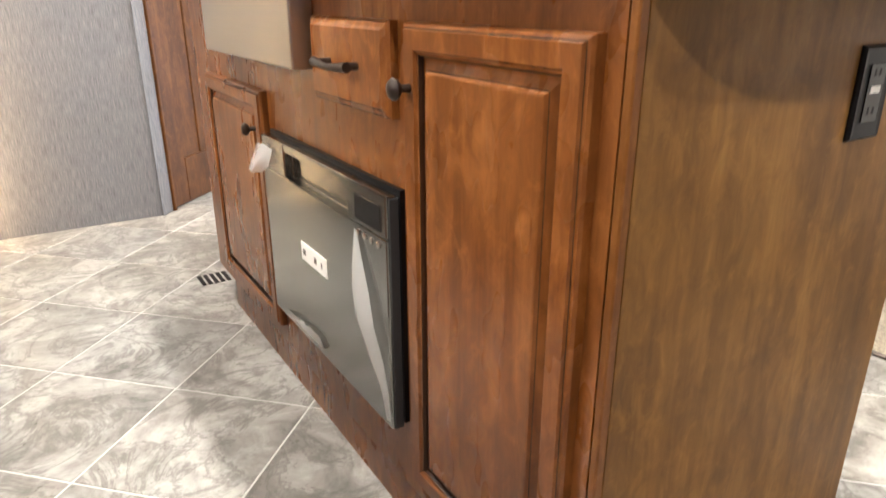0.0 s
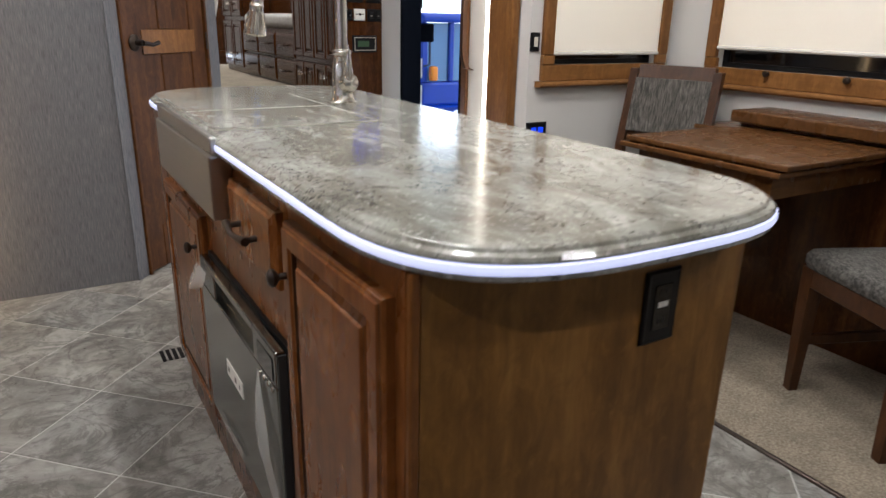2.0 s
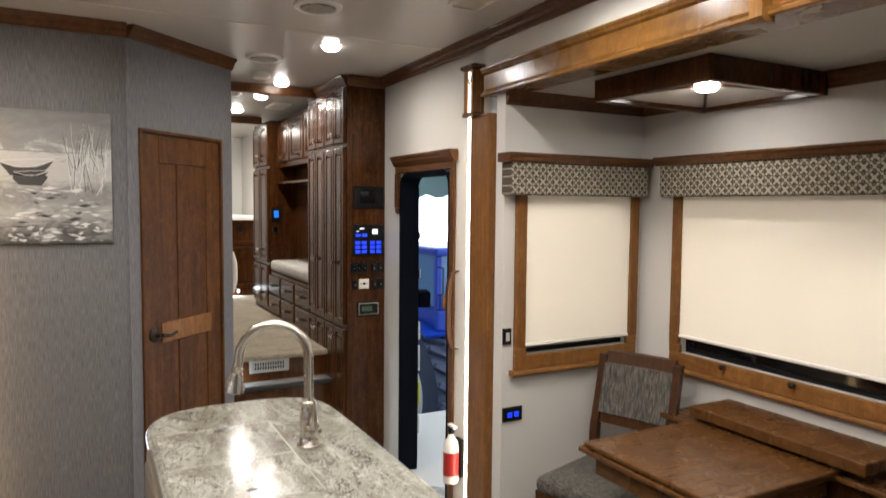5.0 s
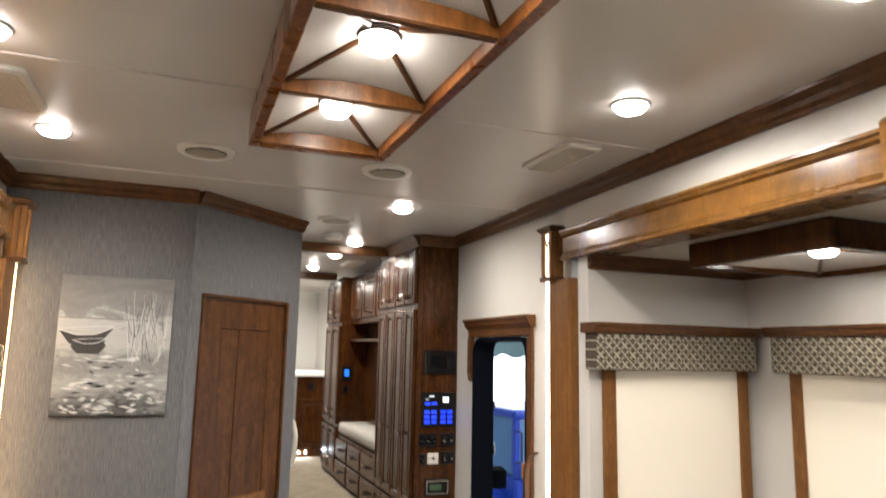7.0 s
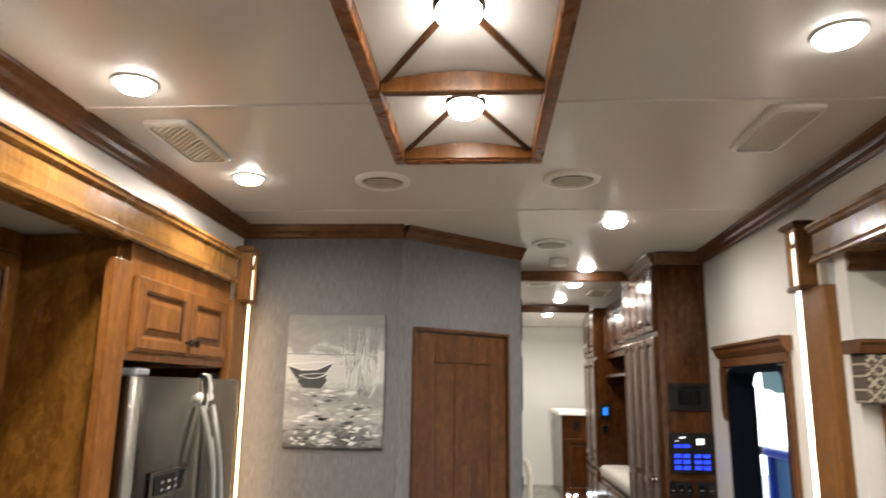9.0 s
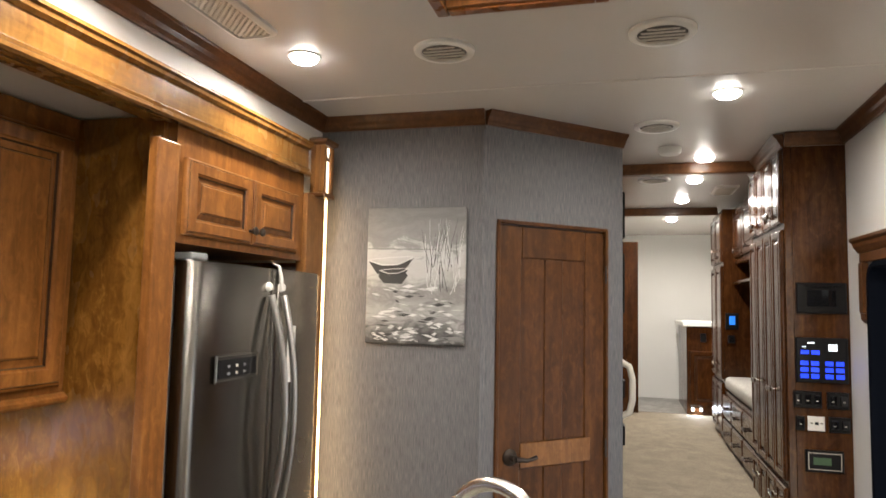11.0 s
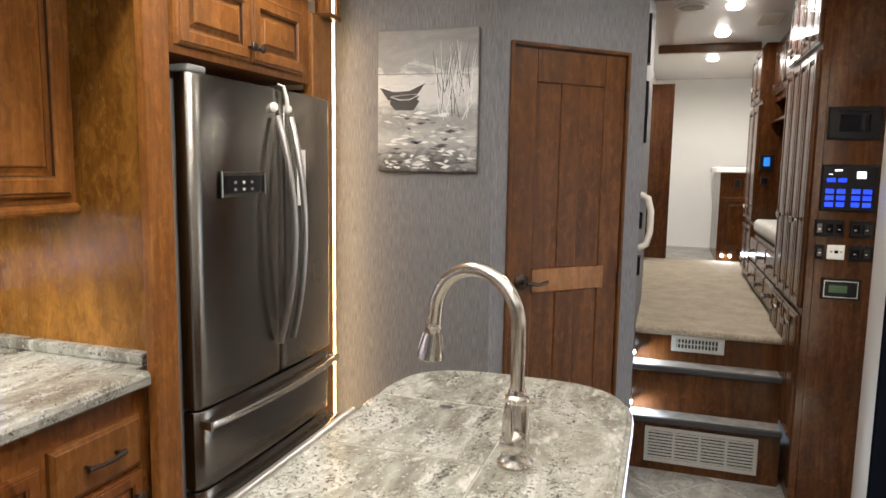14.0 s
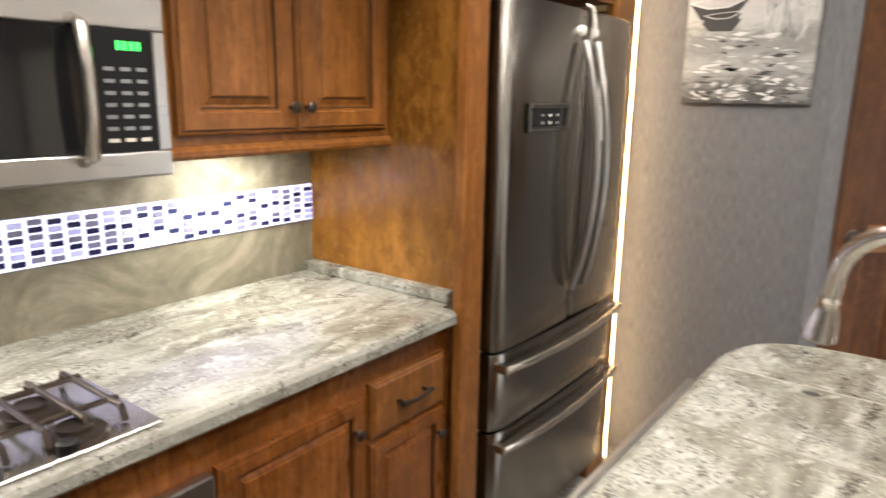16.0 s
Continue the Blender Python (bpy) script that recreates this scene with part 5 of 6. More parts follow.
for zz in (0.700, 0.440):
    pts = []
    for i in range(15):
        u = i / 14 * 2 - 1
        pts.append((FXF - 0.006 + 0.052 * (1 - 0.55 * u * u), FY0 + 0.02 + (FY1 - FY0 - 0.04) * i / 14, zz))
    pts = [(FXF - 0.02, pts[0][1], zz)] + pts + [(FXF - 0.02, pts[-1][1], zz)]
    part("drawer_handle", tube(B(), pts, 0.013, 12), "brushed_nickel", fg, "curved stainless bar handle", world=True, smooth=True)
    for yy in (pts[1][1] - 0.006, pts[-2][1] + 0.006):
        part("handle_cap", boxm(FXF - 0.02, FXF + 0.026, yy - 0.006, yy + 0.006, zz - 0.014, zz + 0.014, 0.004, 2), "brushed_nickel", fg, world=True)
for yy in (FY0 + 0.03, FY1 - 0.08):
    part("hinge_cover", boxm(-0.06, 0.07, yy - 0.03, yy + 0.05, 1.7565, 1.778, 0.006, 2), "fridge_grey", fg, world=True)
pm = pose(FXF + 0.0012, 2.325, 1.388, 0, 0, 90)
part("control_bezel", rect_rings(B(), 0.245, 0.085, [(0, 0), (0.002, 0.004), (0.006, 0.005), (0.010, 0.002)], True), "fridge_steel", fg, m=BASE[fg].inverted() @ pm)
part("control_panel", rect_rings(B(), 0.215, 0.056, [(0, 0), (0.001, 0.0062)]), "black_glass", fg, "black control panel", BASE[fg].inverted() @ pose(FXF + 0.0012, 2.34, 1.402, 0, 0, 90))
for i in range(3):
    for j in range(2):
        part("key", rect_rings(B(), 0.014, 0.009, [(0, 0), (0.0005, 0.0068)]), "cream_plastic" if i == 1 else "fridge_grey", fg, m=BASE[fg].inverted() @ pose(FXF + 0.0012, 2.385 + i * 0.045, 1.41 + j * 0.022, 0, 0, 90))
nt = tagged(part("paper_note", boxm(0, 0.0012, 0, 0.062, 0, 0.205), "paper", m=pose(FXF + 0.0005, 2.775, 1.345)), "white paper note taped to the fridge door", "paper")
for i in range(7):
    part("text_bar", boxm(0.0013, 0.0018, 0.008, 0.054 if i % 3 else 0.038, 0.188 - i * 0.011, 0.191 - i * 0.011), "fridge_grey", nt, "unreadable line of print")
for yy in (2.625, 2.715):
    bm = lathe(B(), [(0.016, 0), (0.016, 0.006), (0.012, 0.014), (0.004, 0.016)], 16)
    tl = thing("fridge_lock", pose(FXF - 0.002, yy, 1.69, 0, 90, 0), "white round child lock stuck on the fridge door", "lock", "fridge locks")
    part("button", bm, "white_plastic", tl, smooth=True)
stp = thing("lock_strap", pose(FXF + 0.008, 2.685, 1.68), "white plastic strap hooked over the fridge door", "strap")
part("strap", tube(B(), [(0, 0.02, 0.0), (0.004, 0.008, 0.045), (0, -0.006, 0.085), (-0.02, -0.012, 0.092)], [0.008, 0.007, 0.005, 0.004], 8), "white_plastic", stp, smooth=True)
part("cord", tube(B(), [(0.004, -0.012, 0.02), (0.006, -0.016, -0.03), (0.006, -0.014, -0.08)], 0.0018, 6), "white_plastic", stp)

# ---- ceiling fixtures ----
def puck(x, y, z):
    t = thing("puck_light", pose(x, y, z), "round white ceiling puck light, switched on", "ceiling light", "puck lights")
    part("trim_ring", lathe(B(), [(0.056, 0.0), (0.055, -0.003), (0.052, -0.005), (0.049, -0.005), (0.048, -0.002)], 24, cap=False), "vent_white", t, smooth=True)
    part("lens", lathe(B(), [(0.0475, -0.002), (0.046, -0.009), (0.037, -0.019), (0.018, -0.025), (0.002, -0.026)], 24), "puck_glow", t, "glowing lens", smooth=True)


for px, py in PUCKS:
    puck(px, py, CEIL)


def square_vent(x, y, rot, label):
    t = thing("air_vent", pose(x, y, CEIL, 0, 0, rot), label, "vent", "ceiling vents")
    a, b = 0.062, 0.156

    def outline(d, z, r):
        pts = []
        for sx_, sy_, a0 in ((1, 1, 0), (-1, 1, 90), (-1, -1, 180), (1, -1, 270)):
            for k in range(5):
                q = radians(a0 + 22.5 * k)
                pts.append((sx_ * (a + d - r) + r * math.cos(q), sy_ * (b + d - r) + r * math.sin(q), z))
        return pts
    part("frame", loft(B(), [outline(0.012, 0, 0.03), outline(0.010, -0.009, 0.03), outline(0.0, -0.015, 0.025), outline(-0.006, -0.015, 0.02), outline(-0.008, -0.005, 0.02)], False, False), "vent_white", t, smooth=True)
    part("backing", loft(B(), [outline(-0.0085, -0.003, 0.02), outline(-0.0085, -0.005, 0.02)]), "dark_void", t)
    ia, ib_ = a - 0.009, b - 0.009
    for sg in (-1, 1):
        for k in range(-13, 14):
            c_ = k * 0.0215
            lo, hi = max(-ia, -ib_ - c_ if sg > 0 else c_ - ib_), min(ia, ib_ - c_ if sg > 0 else c_ + ib_)
            if hi - lo < 0.012:
                continue
            p, q = Vector((lo, sg * lo + c_, -0.0105)), Vector((hi, sg * hi + c_, -0.0105))
            n_ = Vector((-sg, 1, 0)).normalized() * 0.0036
            bm = loft(B(), [[p - n_, p + n_, p + n_ + Vector((0, 0, 0.003)), p - n_ + Vector((0, 0, 0.003))], [q - n_, q + n_, q + n_ + Vector((0, 0, 0.003)), q - n_ + Vector((0, 0, 0.003))]])
            bm.transform(Matrix.Translation((0, 0, 0.0006 * sg)))
            part("bar", bm, "cream_plastic", t)


square_vent(0.199, 2.143, 0, "rectangular cream ceiling air vent with a diamond mesh")
square_vent(1.885, 2.085, 0, "rectangular cream ceiling air vent with a diamond mesh")
square_vent(1.93, 5.35, 0, "rectangular cream ceiling air vent with a diamond mesh")


def speaker(x, y, label, grid):
    t = thing("ceiling_speaker", pose(x, y, CEIL), label, "speaker", "ceiling speakers")
    part("rim", lathe(B(), [(0.098, 0.0), (0.096, -0.010), (0.086, -0.015), (0.074, -0.013), (0.072, -0.008)], 32, cap=False), "white_plastic", t, smooth=True)
    part("grille", lathe(B(), [(0.0715, -0.006), (0.050, -0.011), (0.004, -0.013)], 28), "perforated", t, smooth=True)
    for i in range(5):
        yy = (i - 2) * 0.024
        h = math.sqrt(0.066 ** 2 - yy ** 2)
        part("louvre", boxm(-h, h, yy - 0.005, yy + 0.005, -0.0155, -0.0125, 0.001), "cream_plastic", t)


speaker(0.724, 2.540, "round cream ceiling register", False)
speaker(1.385, 2.530, "round cream ceiling speaker with a grille", True)
speaker(1.416, 3.60, "round cream ceiling register", False)
speaker(1.46, 4.9, "round cream ceiling register", False)
sm = thing("smoke_detector", pose(1.50, 4.05, CEIL), "round white smoke detector on the ceiling", "detector")
part("body", lathe(B(), [(0.055, 0), (0.055, -0.02), (0.045, -0.034), (0.01, -0.036)], 24), "white_plastic", sm, smooth=True)

# coffered ceiling frame with three lit bays
CX0, CX1, CY0, CY1, CZ0, CZ1 = 0.830, 1.244, 0.725, 2.085, 2.350, CEIL
cf = thing("ceiling_coffer", pose(1.06, 1.47, CZ0), "dark wood ceiling coffer with three lit cream bays", "ceiling coffer")
W = 0.032
for nm, b in (("side_board", (CX0, CX0 + W, CY0, CY1)), ("side_board", (CX1 - W, CX1, CY0, CY1)), ("end_board", (CX0 + W, CX1 - W, CY1 - W, CY1)), ("end_board", (CX0 + W, CX1 - W, CY0, CY0 + W))):
    part(nm, boxm(b[0] + 0.0005, b[1] - 0.0005, b[2], b[3], CZ0, CZ1 - 0.001, 0.004, 2), "cherry", cf, world=True)
for i in range(3):
    ya = CY0 + W + i * (CY1 - CY0 - 2 * W) / 3
    yb = CY0 + W + (i + 1) * (CY1 - CY0 - 2 * W) / 3
    xa, xb = CX0 + W, CX1 - W
    cx_, cy_ = (xa + xb) / 2, (ya + yb) / 2
    # vault of four sloping cream panels up to the lamp
    zb, zt = CZ0 + 0.030, CZ0 + 0.088
    cs = [(xa, ya), (xb, ya), (xb, yb), (xa, yb)]
    for k in range(4):
        p, q = cs[k], cs[(k + 1) % 4]
        bm = B()
        n = 8
        rings = []
        for j in range(n + 1):
            u = j / n
            ex, ey = p[0] + (q[0] - p[0]) * u, p[1] + (q[1] - p[1]) * u
            arch = 0.020 * math.sin(math.pi * u) if k in (0, 2) else 0.0
            sx_, sy_ = cx_ + (ex - cx_) * 0.16, cy_ + (ey - cy_) * 0.16
            rings.append([(ex, ey, zb + arch), (sx_, sy_, zt), (sx_, sy_, zt + 0.003), (ex, ey, zb + arch + 0.003)])
        loft(bm, rings)
        part("vault_panel", bm, "ceiling_vinyl", cf, "cream vaulted panel", world=True)
        if k in (0, 2):
            bm = B()
            yy, s_ = (ya + 0.0005, 1) if k == 0 else (yb - 0.0005, -1)
            rings = []
            for j in range(n + 1):
                u = j / n
                ex = xa + 0.0005 + (xb - xa - 0.001) * u
                arch = 0.020 * math.sin(math.pi * u)
                rings.append([(ex, yy, zb - 0.024), (ex, yy + s_ * 0.012, zb - 0.024), (ex, yy + s_ * 0.014, zb + arch - 0.001), (ex, yy, zb + arch - 0.001)])
            loft(bm, rings)
            part("arched_board", bm, "cherry_gold", cf, world=True)
        bm = tube(B(), [(p[0] + (cx_ - p[0]) * 0.02, p[1] + (cy_ - p[1]) * 0.02, zb - 0.003), (p[0] + (cx_ - p[0]) * 0.80, p[1] + (cy_ - p[1]) * 0.80, zb + (zt - zb) * 0.93 - 0.004)], 0.0075, 6)
        part("rib", bm, "trim_wood", cf, world=True)
    if i < 2:
        part("cross_bar", boxm(xa, xb, yb - 0.010, yb + 0.010, CZ0 + 0.002, CZ0 + 0.026, 0.003), "trim_wood", cf, world=True)
    bm = lathe(B(), [(0.050, zt - CZ0 + 0.002), (0.050, zt - CZ0 - 0.010), (0.043, zt - CZ0 - 0.016)], 24, cap=False)
    bm.transform(Matrix.Translation((cx_, cy_, CZ0)))
    part("lamp_ring", bm, "bronze", cf, world=True)
    bm = lathe(B(), [(0.0428, zt - CZ0 - 0.010), (0.042, zt - CZ0 - 0.032), (0.032, zt - CZ0 - 0.044), (0.002, zt - CZ0 - 0.048)], 24)
    bm.transform(Matrix.Translation((cx_, cy_, CZ0)))
    part("lamp_lens", bm, "puck_glow", cf, "glowing lamp lens", world=True, smooth=True)

# ---- dinette slide ----
dc = thing("dinette_ceiling_light", pose(2.75, 1.75, 2.09), "dark wood ceiling box with one lit bay over the table", "ceiling light")
a0, a1, b0, b1, zz = 2.365, 2.995, 1.43, 2.005, 2.075
for nm, b in (("side_board", (a0, a0 + 0.03, b0, b1)), ("side_board", (a1 - 0.03, a1, b0, b1)), ("end_board", (a0 + 0.03, a1 - 0.03, b1 - 0.03, b1)), ("end_board", (a0 + 0.03, a1 - 0.03, b0, b0 + 0.03))):
    part(nm, boxm(b[0] + 0.0005, b[1] - 0.0005, b[2], b[3], zz, 2.163, 0.004), "walnut", dc, world=True)
cx_, cy_ = (a0 + a1) / 2, (b0 + b1) / 2
cs = [(a0 + 0.03, b0 + 0.03), (a1 - 0.03, b0 + 0.03), (a1 - 0.03, b1 - 0.03), (a0 + 0.03, b1 - 0.03)]
for k in range(4):
    p, q = cs[k], cs[(k + 1) % 4]
    bm = loft(B(), [[(x, y, zz + 0.02) for x, y in (p, q)] + [(x, y, zz + 0.024) for x, y in (q, p)], [(cx_ + (x - cx_) * 0.1, cy_ + (y - cy_) * 0.1, zz + 0.06) for x, y in (p, q)] + [(cx_ + (x - cx_) * 0.1, cy_ + (y - cy_) * 0.1, zz + 0.064) for x, y in (q, p)]])
    part("vault_panel", bm, "ceiling_vinyl", dc, world=True)
    part("rib", tube(B(), [(p[0], p[1], zz + 0.017), (cx_ + (p[0] - cx_) * 0.12, cy_ + (p[1] - cy_) * 0.12, zz + 0.053)], 0.007, 6), "trim_wood", dc, world=True)
bm = lathe(B(), [(0.045, 0.0), (0.044, -0.018), (0.03, -0.028), (0.002, -0.032)], 20)
bm.transform(Matrix.Translation((cx_, cy_, zz + 0.058)))
part("lamp_lens", bm, "puck_glow", dc, "glowing lamp lens", world=True, smooth=True)


def rv_window(name, m, x0, x1, z0, z1, label, knobs=(), vo=0.075, hem=1.022):
    """A window in its wall's plane (facing -Y): dark glass, wood casing, roller blind and valance."""
    t = thing(name, m, label, "window", kind="structure")
    part("window_frame", rect_rings(B(), x1 - x0, z1 - z0, [(0.001, -0.055), (0.001, -0.035), (0.022, -0.035), (0.022, -0.055)], False, False), "black_plastic", t, m=pose(x0, 0, z0))
    part("pane", boxm(x0 + 0.02, x1 - 0.02, 0.044, 0.050, z0 + 0.02, z1 - 0.02), "black_glass", t, "dark window glass")
    e = 0.050
    zb = 0.905
    part("side_casing", boxm(x0 - e, x0 + 0.004, -0.026, -0.0005, 1.012, z1, 0.003), "window_wood_v", t)
    part("side_casing", boxm(x1 - 0.004, x1 + e, -0.026, -0.0005, 1.012, z1, 0.003), "window_wood_v", t)
    part("bottom_casing", boxm(x0 - e, x1 + e, -0.022, -0.0005, zb, 0.972, 0.003), "window_wood", t)
    part("casing_block", boxm(x0 - e, x0 + 0.012, -0.024, -0.0005, 0.9725, 1.0115, 0.003), "window_wood", t)
    part("casing_block", boxm(x1 - 0.012, x1 + e, -0.024, -0.0005, 0.9725, 1.0115, 0.003), "window_wood", t)
    part("window_sill", sweep(B(), [(0, 0), (0.034, 0), (0.042, 0.008), (0.042, 0.016), (0.036, 0.024), (0, 0.024)], (x1 + e + 0.01, 0, zb - 0.024), (x0 - e - 0.02, 0, zb - 0.024)), "window_wood", t)
    for x in knobs:
        bm = lathe(B(), [(0.006, 0), (0.006, 0.014), (0.013, 0.018), (0.013, 0.026), (0.004, 0.029)], 12)
        bm.transform(pose(x, -0.02, 0.962, 90))
        part("latch_knob", bm, "bronze", t)
    # unseen dark sheet added outermost so that no light leaks in
    part("night_shade", boxm(x0, x1, 0.060, 0.066, z0, z1), "dark_void", t)
    bl = thing(name.replace("window", "roller_blind"), m, "cream roller blind drawn down over the window", "blind")
    bl.name = "roller_blind"
    bm = B()
    n = 6
    loft(bm, [[(x0 + 0.006, -0.016 - 0.0015 * math.sin(9 * z), z), (x1 - 0.006, -0.016 - 0.0015 * math.sin(9 * z), z), (x1 - 0.006, -0.014 - 0.0015 * math.sin(9 * z), z), (x0 + 0.006, -0.014 - 0.0015 * math.sin(9 * z), z)] for z in [hem + i * (z1 - hem) / n for i in range(n + 1)]])
    part("cloth", bm, "blind_cloth", bl)
    part("hem_bar", tube(B(), [(x0 + 0.006, -0.016, hem - 0.004), (x1 - 0.006, -0.016, hem - 0.004)], 0.008, 10), "white_plastic", bl, "white hem bar")
    vl = thing("valance", m, "patterned brown fabric valance with a wood top", "valance")
    part("box_front", boxm(x0 - e - vo, x1 + e - 0.006, -0.085, -0.002, 1.705, 1.848, 0.004), "valance_cloth", vl)
    part("top_moulding", sweep(B(), [(0, 0), (0.092, 0), (0.098, 0.010), (0.102, 0.022), (0.110, 0.030), (0.110, 0.040), (0, 0.040)], (x1 + e + 0.012, -0.001, 1.8485), (x0 - e - vo - 0.02, -0.001, 1.8485)), "trim_wood", vl)


rv_window("window_1", pose(2.20, SY, 0), 0.107, 0.738, 0.97, 1.74, "dark tinted window with wood casing in the slide-out end wall")
rv_window("window_2", pose(SX, SY, 0, 0, 0, -90), 0.28, 1.75, 0.97, 1.74, "wide dark tinted window with wood casing above the dinette", (0.55, 0.88, 1.33), 0.03, 1.058)
rs = flat_panel("rocker_switch", pose(2.192 + 0.008, SY, 1.025, 0, 0, 0), 0.045, 0.075, "small black rocker switch on the slide-out wall", cat="switch")
part("rocker", rect_rings(B(), 0.020, 0.04, [(0, 0), (0.001, 0.0135)]), "cream_plastic", rs, m=pose(0.0125, 0, 0.018))
us = flat_panel("usb_outlet", pose(2.205, SY, 0.668, 0, 0, 0), 0.106, 0.066, "black usb outlet with blue lit ports", cat="outlet")
for x in (0.022, 0.058):
    part("port", rect_rings(B(), 0.026, 0.024, [(0, 0), (0.001, 0.0125)]), "screen_blue", us, "blue lit port", pose(x, 0, 0.021))
    part("port_slot", rect_rings(B(), 0.013, 0.006, [(0, 0), (0.001, 0.0135)]), "black_plastic", us, m=pose(x + 0.006, 0, 0.03))

tb = thing("dining_table", pose(2.5, 1.5, 0), "brown wooden dinette table with a stepped leaf top", "table")
part("tabletop", boxm(2.180, 2.830, 1.190, 1.800, 0.757, 0.775, 0.005, 2), "table_wood", tb, world=True)
part("lower_leaf", boxm(2.170, 2.790, 1.205, 1.820, 0.735, 0.7525, 0.005, 2), "table_wood", tb, world=True)
part("leaf_spacer", boxm(2.195, 2.785, 1.22, 1.795, 0.7526, 0.7569), "walnut", tb, world=True)
bm = B()
for b in ((2.20, 2.225, 1.24, 1.75), (2.225, 2.79, 1.24, 1.262), (2.225, 2.79, 1.728, 1.75)):
    box(bm, b[0], b[1], b[2], b[3], 0.665, 0.7345)
part("apron", bm, "table_wood", tb, world=True)
bm = loft(B(), [[(2.315 - a, 1.5 - a, z), (2.315 + a, 1.5 - a, z), (2.315 + a, 1.5 + a, z), (2.315 - a, 1.5 + a, z)] for a, z in ((0.024, 0.0145), (0.027, 0.10), (0.040, 0.60), (0.042, 0.734))])
part("leg", bm, "chair_wood", tb, world=True)
cs_ = thing("wall_cabinet_ledge", pose(2.95, 1.45, 0), "low dark wood wall cabinet with a raised ledge behind the table", "cabinet")
part("body", boxm(2.80, 3.018, 0.98, 1.96, 0.0145, 0.735), "walnut", cs_, world=True)
part("shelf", boxm(2.76, 3.018, 0.95, 1.99, 0.7355, 0.7565, 0.004), "table_wood", cs_, world=True)
part("ledge", boxm(2.745, 2.985, 1.09, 1.81, 0.790, 0.835, 0.006, 2), "table_wood", cs_, world=True)
part("ledge_block", boxm(2.80, 2.98, 1.10, 1.80, 0.757, 0.7895), "walnut", cs_, world=True)


def dining_chair(m):
    """Chair with upholstered seat and back, front towards -Y."""
    t = thing("dining_chair", m, "dark-stained dining chair with grey streaked upholstery", "chair", "dinette chairs")
    W2, D = 0.225, 0.43
    # seat pad, domed
    bm = B()
    rings = []
    for z, k in ((0.425, 0.97), (0.440, 1.0), (0.462, 1.0), (0.478, 0.96), (0.486, 0.86), (0.490, 0.6)):
        pts = []
        for (sx_, sy_) in ((-1, -1), (1, -1), (1, 1), (-1, 1)):
            for i in range(5):
                a = {(-1, -1): 180, (1, -1): 270, (1, 1): 0, (-1, 1): 90}[(sx_, sy_)] + 22.5 * i
                w_ = W2 if sy_ < 0 else W2 * 0.9
                pts.append((sx_ * (w_ - 0.03) * k + 0.03 * math.cos(radians(a)), sy_ * (D / 2 - 0.03) * k + 0.03 * math.sin(radians(a)), z))
        rings.append(pts)
    loft(bm, rings)
    part("seat", bm, "chair_fabric_seat", t, "grey streaked upholstered seat", smooth=True)
    bm = B()
    for b in ((-W2 + 0.012, W2 - 0.012, -D / 2 + 0.008, -D / 2 + 0.030), (-W2 + 0.03, W2 - 0.03, D / 2 - 0.035, D / 2 - 0.012)):
        box(bm, *b, 0.365, 0.4245, 0.003)
    for s_ in (-1, 1):
        box(bm, min(s_ * (W2 - 0.012), s_ * (W2 - 0.034)), max(s_ * (W2 - 0.012), s_ * (W2 - 0.034)), -D / 2 + 0.031, D / 2 - 0.036, 0.365, 0.4245, 0.003)
    part("seat_frame", bm, "chair_wood", t)
    for s_ in (-1, 1):
        x = s_ * (W2 - 0.03)
        part("leg", loft(B(), [[(x - a, -D / 2 + 0.03 - a, z), (x + a, -D / 2 + 0.03 - a, z), (x + a, -D / 2 + 0.03 + a, z), (x - a, -D / 2 + 0.03 + a, z)] for a, z in ((0.015, 0.0), (0.022, 0.30), (0.024, 0.4248))]), "chair_wood", t)
        prof = [(0.06, 0.0), (0.005, 0.22), (-0.01, 0.42), (0.008, 0.62), (0.055, 0.80), (0.09, 0.945)]
        xb = s_ * (W2 - 0.045)
        part("back_leg", loft(B(), [[(xb - 0.018, D / 2 + y - 0.02, z), (xb + 0.018, D / 2 + y - 0.02, z), (xb + 0.018, D / 2 + y + 0.02, z), (xb - 0.018, D / 2 + y + 0.02, z)] for y, z in prof]), "chair_wood", t)
        part("side_stretcher", boxm(x - 0.009, x + 0.009, -D / 2 + 0.052, D / 2 - 0.006, 0.16, 0.195, 0.003), "chair_wood", t)

    def slat(z0, z1, y0, y1, th, bow, mat, nm, lab=""):
        bm = B()
        n = 8
        rings = []
        for i in range(n + 1):
            x = (-1 + 2 * i / n) * (W2 - 0.06)
            b_ = bow * (1 - (x / W2) ** 2)
            rings.append([(x, D / 2 + y0 + b_ - th, z0), (x, D / 2 + y1 + b_ - th, z1), (x, D / 2 + y1 + b_ + th, z1), (x, D / 2 + y0 + b_ + th, z0)])
        loft(bm, rings)
        part(nm, bm, mat, t, lab, smooth=True)
    slat(0.905, 0.962, 0.076, 0.094, 0.014, 0.02, "chair_wood", "top_rail")
    slat(0.635, 0.684, 0.014, 0.024, 0.012, 0.012, "chair_wood", "lower_rail")
    slat(0.685, 0.908, 0.018, 0.074, 0.022, 0.014, "chair_fabric", "backrest", "grey streaked upholstered back")
    return t


dining_chair(pose(2.50, 2.03, 0.014, 0, 0, -70))
dining_chair(pose(2.52, 0.94, 0.014, 0, 0, -112))

